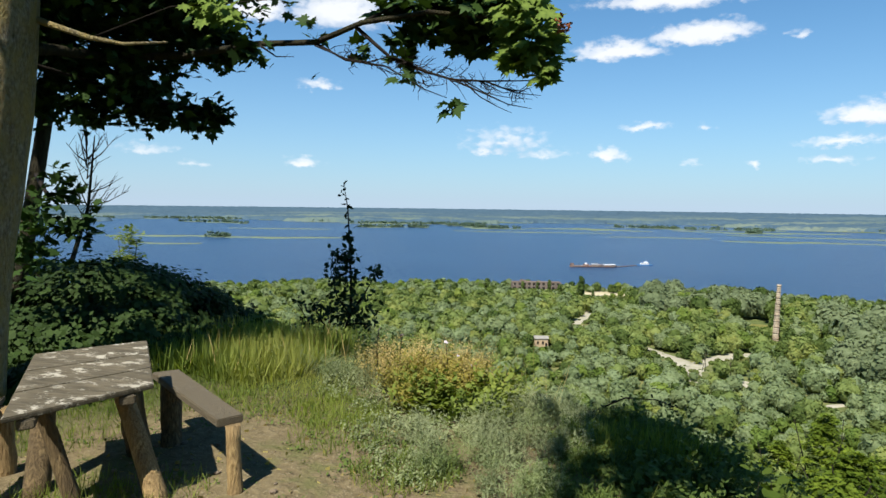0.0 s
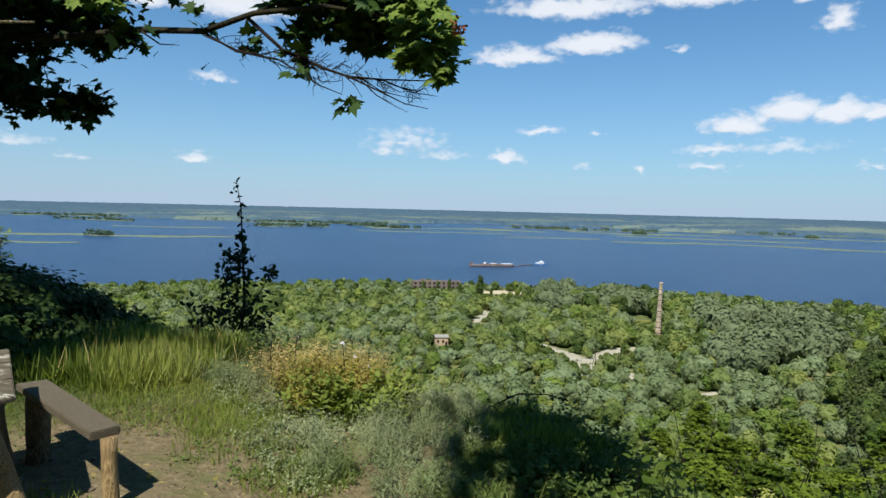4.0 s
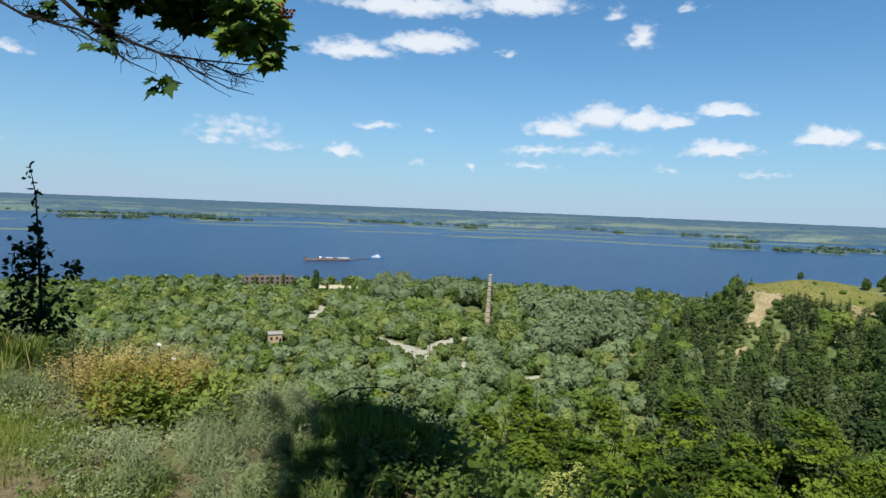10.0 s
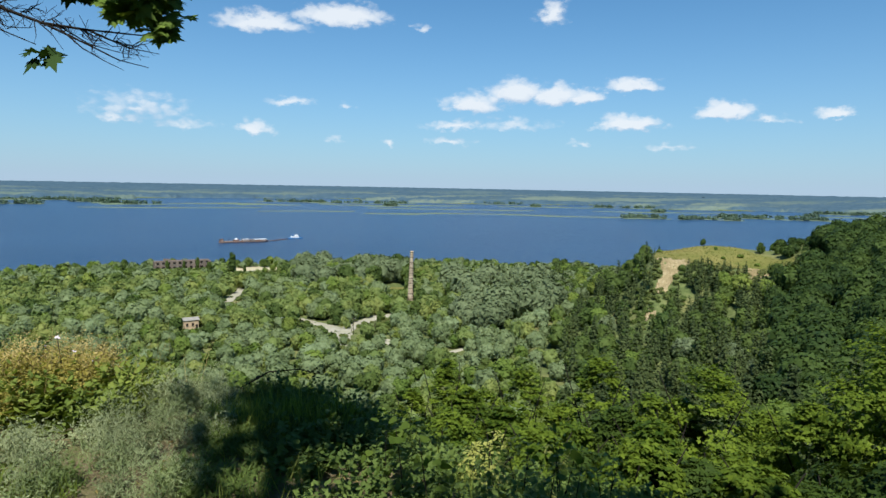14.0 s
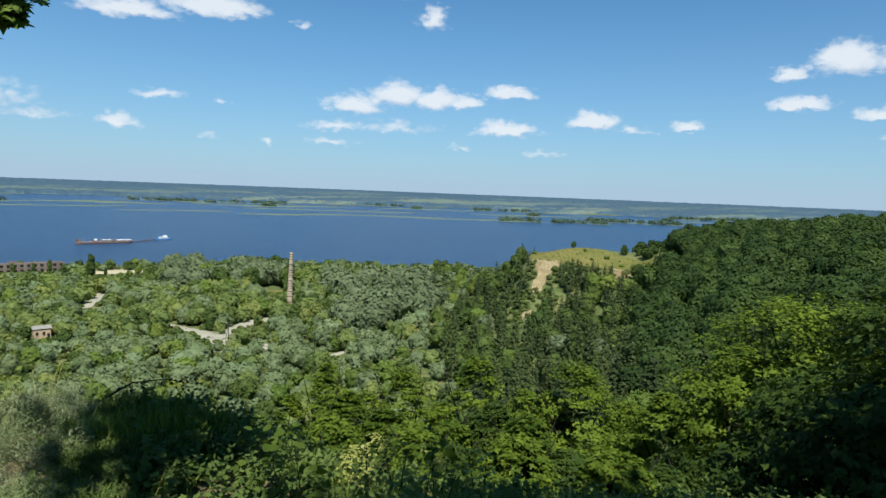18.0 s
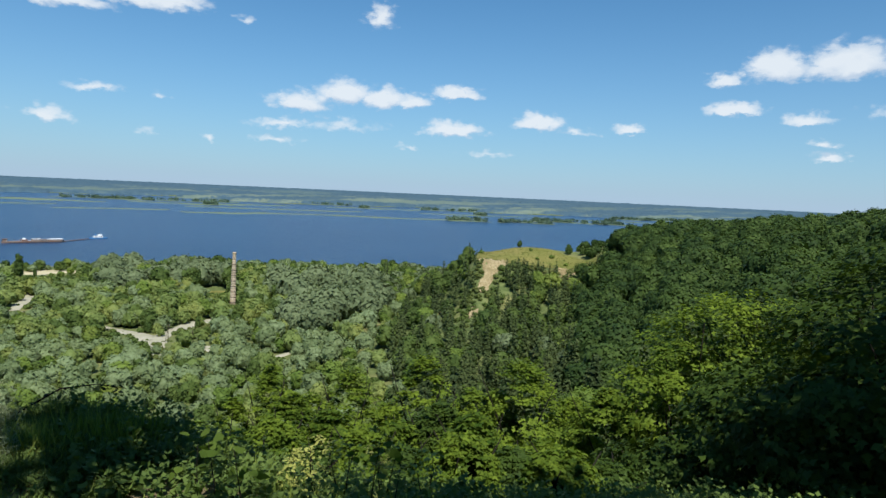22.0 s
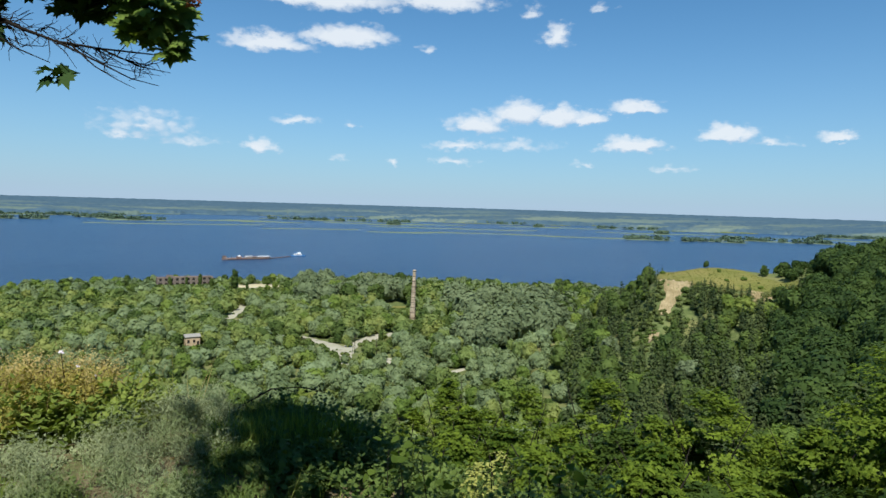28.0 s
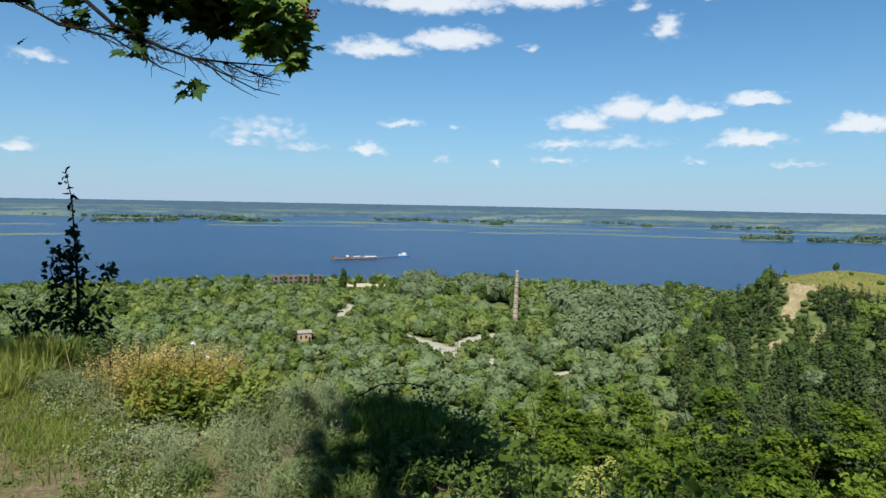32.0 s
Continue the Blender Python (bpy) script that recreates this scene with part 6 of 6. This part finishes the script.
def build_side_trees():
    rng = np.random.default_rng(180)
    t = thing("maple_tree", None, "thin dark maple trunk with drooping leaves behind the table", "tree")
    part("trunk", tube(bmesh.new(), [(-6.22, 5.78, -0.9), (-6.2, 5.81, -0.27), (-6.12, 5.9, 0.4), (-6.04, 5.98, 0.93), (-5.89, 6.13, 2.26), (-5.74, 6.27, 3.66), (-5.6, 6.3, 5.5)], [0.13, 0.10, 0.09, 0.082, 0.075, 0.07, 0.04], 12, True, 0.06, random.Random(3)), M_BARK, t)
    P = []
    for x, y, z, r, k in ((-5.0, 5.35, 1.55, 0.2, 60), (-5.14, 5.2, 1.2, 0.28, 110), (-4.85, 5.4, 1.15, 0.2, 60), (-5.3, 5.3, 0.85, 0.25, 70), (-5.6, 6.2, 4.6, 1.2, 300), (-6.5, 6.2, 5.2, 1.3, 300)):
        P.append(np.array([x, y, z]) + rng.normal(0, 0.5, (k, 3)) * r)
    P = np.concatenate(P)
    V, F = leaves(rng, P, np.tile([0.0, -0.1, 0.8], (len(P), 1)), rng.uniform(0.10, 0.16, len(P)), MAPLE, 0.5, 0.6)
    tagged(part("foliage", np_mesh("foliage", V, F, M_MAPLE_SHADE), None, t), kind="stuff")
    part("branch", tube(bmesh.new(), [(-5.95, 6.05, 1.7), (-5.4, 5.6, 1.5), (-4.95, 5.35, 1.3)], [0.03, 0.02, 0.008], 7), M_TWIG, t)
    dead = thing("dead_tree", None, "small bare dead tree with pale grey twigs", "tree")
    pr = random.Random(12)
    root = Vector((-6.9, 7.2, -1.2))
    part("trunk", tube(bmesh.new(), [root, root + Vector((0.1, 0.1, 1.4)), Vector((-6.55, 7.5, 1.3)), Vector((-6.5, 7.6, 2.3))], [0.05, 0.04, 0.022, 0.008], 7), M_BARK, dead)
    for k in range(26):
        z = pr.uniform(0.9, 2.2)
        s = Vector((-6.56 + 0.03 * pr.random(), 7.5, z))
        d = Vector((pr.uniform(-0.35, 0.75), pr.uniform(-0.3, 0.3), pr.uniform(0.15, 0.5)))
        br = part("branch", tube(bmesh.new(), [s, s + d * 0.5 + Vector((0, 0, -0.03)), s + d], [0.010, 0.007, 0.003], 5), M_BARK, dead)
        for j in range(3):
            q = s + d * pr.uniform(0.35, 0.9)
            part("twig", tube(bmesh.new(), [q, q + Vector((pr.uniform(-0.1, 0.2), pr.uniform(-0.1, 0.1), pr.uniform(0.05, 0.2)))], [0.004, 0.002], 5), M_BARK, br)
    # unseen maples added behind the camera, crowns placed to shade the overlook
    for k, (x, y, cx, cy, cz, rx, ry) in enumerate(((-0.8, -3.4, -1.08, -0.22, 6.0, 0.52, 0.62), (3.0, -3.8, 1.45, -1.05, 5.9, 2.0, 0.9), (6.0, -3.4, 4.7, -1.6, 5.8, 1.4, 0.9), (8.0, -3.2, 7.2, -1.1, 5.8, 1.5, 1.0), (12.6, -2.2, 11.6, 0.2, 5.9, 2.0, 1.2))):
        s = thing("maple_tree", None, "unseen maple added behind the overlook to cast shade", "tree", "maples behind the overlook")
        part("trunk", tube(bmesh.new(), [(x, y, -0.6), (x, y, 1.5), ((x + cx) / 2, (y + cy) / 2, 4.0), (cx, cy, cz + 0.8)], [0.24, 0.19, 0.15, 0.05], 12), M_BARK, s)
        n = int((190 if k else 48) * math.pi * rx * ry)
        q = rng.normal(0, 1, (n, 3))
        q /= np.linalg.norm(q, axis=1, keepdims=True)
        q = np.array([cx, cy, cz]) + q * rng.uniform(0.35, 1.0, (n, 1)) * (1 + 0.25 * np.sin(q[:, :1] * 7 + k) * np.cos(q[:, 1:2] * 6)) * np.array([rx, ry, 0.9])
        V, F = leaves(rng, q, np.tile([0.0, 0.0, 0.8], (n, 1)), rng.uniform(0.16, 0.26, n), MAPLE_S, 0.5, 0.4)
        tagged(part("foliage", np_mesh("foliage", V, F, M_MAPLE_SHADE), None, s), kind="stuff")

    # unseen wood added to close the place behind and cut skylight in the shade
    for k in range(17):
        a, d = radians(112 + 8.8 * k), rng.uniform(10, 13)
        x, y = d * math.sin(a), d * math.cos(a)
        tall = rng.uniform(7.5, 10.0)
        s = thing("broadleaf_tree", pose(x, y, h(x, y) - 0.1, 0, 0, 40 * k), "unseen leafy tree added behind the overlook to block skylight", "tree", "wood behind the overlook")
        V, F = crown_arrays(rng, "oak", 900, 300, 2)
        part("trunk", tube(bmesh.new(), [(0, 0, 0), (0, 0, tall * 0.6)], [0.2, 0.1], 8), M_BARK, s)
        tagged(part("crown", np_mesh("crown", V * tall * np.array([1.25, 1.25, 1.0]), F, M_OAK), None, s), kind="stuff")


build_side_trees()


# ---- grass and weeds of the overlook ----
def scatter(name, label, category, mat, n, seed, place, shape, tall, stem_leaves=0, leaf=None, leaf_size=0.03, lean=0.25, first=0.12):
    """Plants too many to count: upright blades, or stems set with small leaves."""
    rng = np.random.default_rng(seed)
    xy = place(rng, n)
    z = land(xy[:, 0], xy[:, 1])
    H = rng.uniform(tall[0], tall[1], len(xy))
    base = np.column_stack([xy, z - 0.02])
    up = np.column_stack([rng.normal(0, lean, (len(xy), 2)), np.ones(len(xy))])
    up /= np.linalg.norm(up, axis=1, keepdims=True)
    if not stem_leaves:
        side = np.column_stack([rng.normal(0, 1, (len(xy), 2)), np.zeros(len(xy))])
        V, F = leaves(rng, base, side, H, shape, 0.2, 0.0, up)
    else:
        k = stem_leaves
        u = np.tile(np.linspace(first, 1, k), len(xy))
        P = np.repeat(base, k, 0) + np.repeat(up * H[:, None], k, 0) * u[:, None] + rng.normal(0, 0.022, (len(xy) * k, 3))
        ang = rng.uniform(0, 6.283, len(P))
        out = np.column_stack([np.cos(ang), np.sin(ang), np.full(len(P), 0.9)])
        leaf_size = leaf_size * (1.25 - 0.6 * u)
        V, F = leaves(rng, P, np.column_stack([-np.cos(ang) * 0.5, -np.sin(ang) * 0.5, np.ones(len(P))]), leaf_size * rng.uniform(0.6, 1.3, len(P)), leaf or RHOMB, 0.35, 0.0, out)
    ob = new(name, np_mesh(name, V, F, mat))
    if stem_leaves:
        side = np.column_stack([rng.normal(0, 1, (len(xy), 2)), np.zeros(len(xy))])
        stem = new("stems", np_mesh("stems", *leaves(rng, base, side, H, STRAW, 0.1, 0.0, up), mat))
        stem.parent = ob
        tagged(stem, kind="stuff")
    return tagged(ob, label, category, kind="stuff")


THIN = [(-0.007, 0), (0.007, 0), (0.006, 0.5), (0.0, 1.0)]
STRAW = [(-0.0035, 0), (0.0035, 0), (0.0, 1.0)]
NEEDLE = [(-0.09, 0), (0.09, 0), (0.0, 1.0)]


def patch(*spots):
    """Random places in round patches: x, y, radius, weight."""
    def place(rng, n):
        w = np.array([s[3] for s in spots], float)
        k = rng.choice(len(spots), n, p=w / w.sum())
        s = np.array(spots)[k]
        a, r = rng.uniform(0, 6.283, n), np.sqrt(rng.uniform(0, 1, n))
        return np.column_stack([s[:, 0] + np.cos(a) * r * s[:, 2], s[:, 1] + np.sin(a) * r * s[:, 2]])
    return place


def sector(a0, a1, d0, d1):
    def place(rng, n):
        a, d = np.radians(rng.uniform(a0, a1, n)), np.sqrt(rng.uniform(d0 * d0, d1 * d1, n))
        return np.column_stack([d * np.sin(a), d * np.cos(a)])
    return place


scatter("tall_grass", "tall yellow-green grass along the brow of the slope", "grass", M_GRASS, 17000, 201, patch((-3.4, 6.3, 0.9, 3), (-4.4, 6.6, 1.0, 2), (-2.9, 7.0, 0.7, 2), (-3.0, 5.6, 0.5, 1), (-5.4, 6.4, 1.0, 2), (-4.2, 5.6, 0.6, 1)), THIN, (0.10, 0.40), lean=0.34)
scatter("dry_grass", "straw-yellow dry grass standing in the green", "grass", M_DRY, 110, 215, patch((-3.3, 6.1, 0.9, 3), (-4.2, 6.2, 0.9, 2), (-2.7, 6.4, 0.6, 2)), THIN, (0.22, 0.50), lean=0.26)
scatter("short_grass", "short green grass round the trodden soil", "grass", M_GRASS, 15000, 202, patch((-2.4, 5.0, 0.6, 2), (-3.4, 4.9, 0.7, 2), (-4.4, 4.6, 0.8, 2), (-1.8, 4.7, 0.4, 1.5), (-4.6, 3.6, 0.8, 2), (-1.0, 3.7, 0.35, 0.8), (-3.6, 3.9, 0.5, 1), (-2.3, 3.1, 0.3, 0.3), (-2.75, 2.9, 0.35, 0.6), (-1.6, 4.2, 0.4, 0.5)), BLADE, (0.04, 0.15), lean=0.6)
scatter("ground_weeds", "small creeping green weeds on the trodden soil", "weeds", M_WEED, 900, 216, patch((-2.2, 4.9, 0.6, 3), (-1.5, 4.5, 0.5, 2), (-1.1, 3.9, 0.4, 2), (-3.0, 4.6, 0.6, 2), (-3.3, 3.2, 0.7, 1), (-1.7, 3.6, 0.7, 0.6)), BLADE, (0.01, 0.05), 9, OVAL, 0.028, 0.9)
scatter("wormwood", "silvery grey-green wormwood plants beside the bare soil", "weeds", M_SAGE, 640, 203, patch((-0.28, 4.9, 0.2, 3), (-0.02, 4.9, 0.16, 1.5), (-0.62, 4.5, 0.16, 2), (-0.5, 4.1, 0.2, 2), (-0.3, 4.45, 0.15, 1), (-0.8, 3.8, 0.18, 1.5), (-2.15, 5.75, 0.32, 2.5), (-1.75, 5.6, 0.25, 1.2), (-0.05, 4.3, 0.2, 1.5), (-0.3, 3.6, 0.25, 2), (-2.7, 5.7, 0.25, 0.8), (-1.0, 4.25, 0.14, 1)), BLADE, (0.12, 0.34), 60, NEEDLE, 0.036, 0.18)
scatter("low_wormwood", "low grey-green weeds spreading over the soil", "weeds", M_SAGE, 380, 217, patch((-1.25, 4.3, 0.35, 3), (-1.4, 4.85, 0.4, 3), (-1.0, 4.6, 0.3, 2), (-0.95, 3.75, 0.3, 2), (-1.9, 5.3, 0.35, 2)), BLADE, (0.04, 0.15), 22, RHOMB, 0.024, 0.5)
scatter("dry_weeds", "tan seeding dry weeds in a tall clump", "weeds", M_DRY, 300, 204, patch((-1.5, 5.5, 0.22, 3), (-1.15, 5.5, 0.16, 2), (-0.85, 5.4, 0.18, 2), (-1.85, 5.7, 0.18, 1)), BLADE, (0.22, 0.54), 36, RHOMB, 0.022, 0.2, first=0.55)
scatter("golden_weeds", "golden-green flowering weeds in a tall clump", "weeds", M_GOLD, 330, 218, patch((-1.4, 5.3, 0.2, 3), (-1.05, 5.25, 0.18, 3), (-0.8, 5.15, 0.16, 2), (-1.25, 4.95, 0.14, 1)), BLADE, (0.16, 0.48), 36, RHOMB, 0.030, 0.26, first=0.3)
scatter("dry_stems", "thin dry straw stems", "weeds", M_DRY, 260, 205, patch((-1.2, 5.5, 0.6, 3), (-0.5, 5.2, 0.4, 1), (-3.2, 6.4, 0.8, 1)), STRAW, (0.35, 0.75), lean=0.2)
scatter("tall_grass", "tuft of longer dark grass in the shade", "grass", M_GRASS, 620, 212, patch((0.45, 4.3, 0.25, 3), (0.7, 4.2, 0.2, 2), (0.15, 4.4, 0.15, 1)), BLADE, (0.12, 0.30), lean=0.28)
scatter("green_weeds", "leafy green weeds under the golden clump", "weeds", M_LUSH, 170, 206, patch((-0.9, 4.95, 0.30, 3), (-0.62, 4.85, 0.22, 3), (-1.2, 5.0, 0.25, 2), (-0.55, 5.15, 0.25, 2)), BLADE, (0.14, 0.42), 15, OVAL, 0.085, 0.3)
scatter("green_weeds", "broad-leaved green weeds below the brow", "weeds", M_WEED, 160, 219, patch((-1.7, 6.4, 0.5, 2), (-2.5, 7.3, 0.6, 2)), BLADE, (0.15, 0.42), 18, OVAL, 0.07, 0.25)
scatter("shaded_weeds", "dark shaded weeds and grass at the edge", "weeds", M_WEED, 1100, 207, patch((0.3, 4.5, 0.45, 3), (0.75, 4.3, 0.5, 3), (0.2, 3.8, 0.45, 2), (1.3, 4.0, 0.5, 2), (0.5, 4.8, 0.35, 2)), BLADE, (0.04, 0.15), 34, NEEDLE, 0.06, 0.3)
scatter("shaded_grass", "long dark grass at the shaded edge", "grass", M_GRASS, 3600, 208, patch((0.6, 4.7, 0.5, 3), (0.9, 4.3, 0.7, 2), (1.8, 3.6, 0.8, 2), (2.7, 3.2, 0.8, 2), (3.6, 2.6, 0.8, 2), (0.3, 3.6, 0.6, 1)), BLADE, (0.05, 0.20), lean=0.5)
scatter("slope_weeds", "low green undergrowth covering the slope", "weeds", M_WEED, 2600, 209, sector(4, 74, 3.6, 14), BLADE, (0.10, 0.34), 20, RHOMB, 0.06, 0.3)
scatter("shaded_weeds", "tangled dark weeds along the shaded edge", "weeds", M_WEED, 1300, 213, sector(8, 74, 2.7, 5.0), BLADE, (0.08, 0.30), 20, RHOMB, 0.05, 0.3)
scatter("shaded_grass", "long thin grass along the shaded edge", "grass", M_GRASS, 2600, 214, sector(16, 74, 2.6, 4.4), BLADE, (0.08, 0.26), lean=0.5)
scatter("slope_weeds", "low green undergrowth below the brow", "weeds", M_WEED, 900, 210, sector(-48, 5, 8.2, 16), BLADE, (0.15, 0.5), 22, RHOMB, 0.07, 0.3)
scatter("fallen_leaves", "dry fallen leaves lying on the soil", "leaves", M_DRY, 1000, 211, patch((-1.5, 4.2, 1.5, 3), (0.0, 3.6, 0.8, 1), (-3.4, 3.2, 1.0, 1)), RHOMB, (0.03, 0.06), lean=4.0)


def build_flowers():
    """Pale chicory-like flowers standing over the dry clump."""
    rng = np.random.default_rng(220)
    first = None
    for k, (x, y, z) in enumerate(((-1.08, 5.3, 0.22), (-0.96, 5.25, 0.12), (-1.18, 5.4, 0.14), (-1.5, 5.4, 0.24), (-1.75, 5.5, 0.26), (-0.84, 5.2, 0.06))):
        g = h(x, y)
        if first:
            f = copy_thing(first, pose(x, y, g, 0, 0, 60 * k))
            f.scale = (1, 1, (z - g) / first["rise"])
            continue
        first = thing("wild_flower", pose(x, y, g), "pale pink wild flower on a thin stem", "flower", "wild flowers over the dry weeds")
        first["rise"] = z - g
        part("stem", tube(bmesh.new(), [(0, 0, 0), (0.02, 0, (z - g) * 0.6), (0, 0, z - g)], [0.005, 0.004, 0.003], 5), M_TWIG, first)
        V, F = leaves(rng, np.tile([0, 0, z - g], (10, 1)).astype(float), np.tile([0, -0.7, 0.6], (10, 1)), 0.021, OVAL, 0.12)
        part("petals", np_mesh("petals", V, F, M_PETAL), None, first)


build_flowers()


def build_bramble():
    rng = np.random.default_rng(230)
    t = thing("bramble", None, "arching dark bramble shoot with small leaves at the edge", "bramble")
    line = [(0.05, 5.0, -0.55), (0.15, 5.0, -0.2), (0.4, 4.98, -0.06), (0.62, 4.95, -0.05), (0.8, 4.93, -0.1)]
    part("shoot", tube(bmesh.new(), line, [0.008, 0.007, 0.006, 0.004, 0.003], 6), M_TWIG, t)
    u = rng.uniform(0, 1, 60)
    L = np.array(line)
    P = np.stack([np.interp(u * 4, range(5), L[:, k]) for k in range(3)], 1) + rng.normal(0, 0.025, (60, 3))
    V, F = leaves(rng, P, np.tile([0, 0, 1.0], (60, 1)), rng.uniform(0.03, 0.05, 60), OVAL, 0.5)
    tagged(part("foliage", np_mesh("foliage", V, F, M_DARKLEAF), None, t), kind="stuff")


build_bramble()


def build_stones():
    rng = np.random.default_rng(240)
    base = bmesh.new()
    bmesh.ops.create_icosphere(base, subdivisions=1, radius=1)
    for v in base.verts:
        v.co *= rng.uniform(0.75, 1.15)
    me = bpy.data.meshes.new("pebble")
    base.to_mesh(me), base.free()
    me.materials.append(M_DIRT)
    for k in range(150):
        x, y = rng.uniform(-2.9, -0.4), rng.uniform(2.9, 5.1)
        s = 0.005 + 0.019 * rng.random() ** 2.2
        ob = new("pebble", me)
        ob.matrix_basis = Matrix.LocRotScale((x, y, h(x, y) + s * 0.3), Euler((0, 0, k)), (s * 1.3, s, s * 0.7))
        tagged(ob, "small pale pebble on the trodden soil", "stone", "pebbles on the soil")


build_stones()
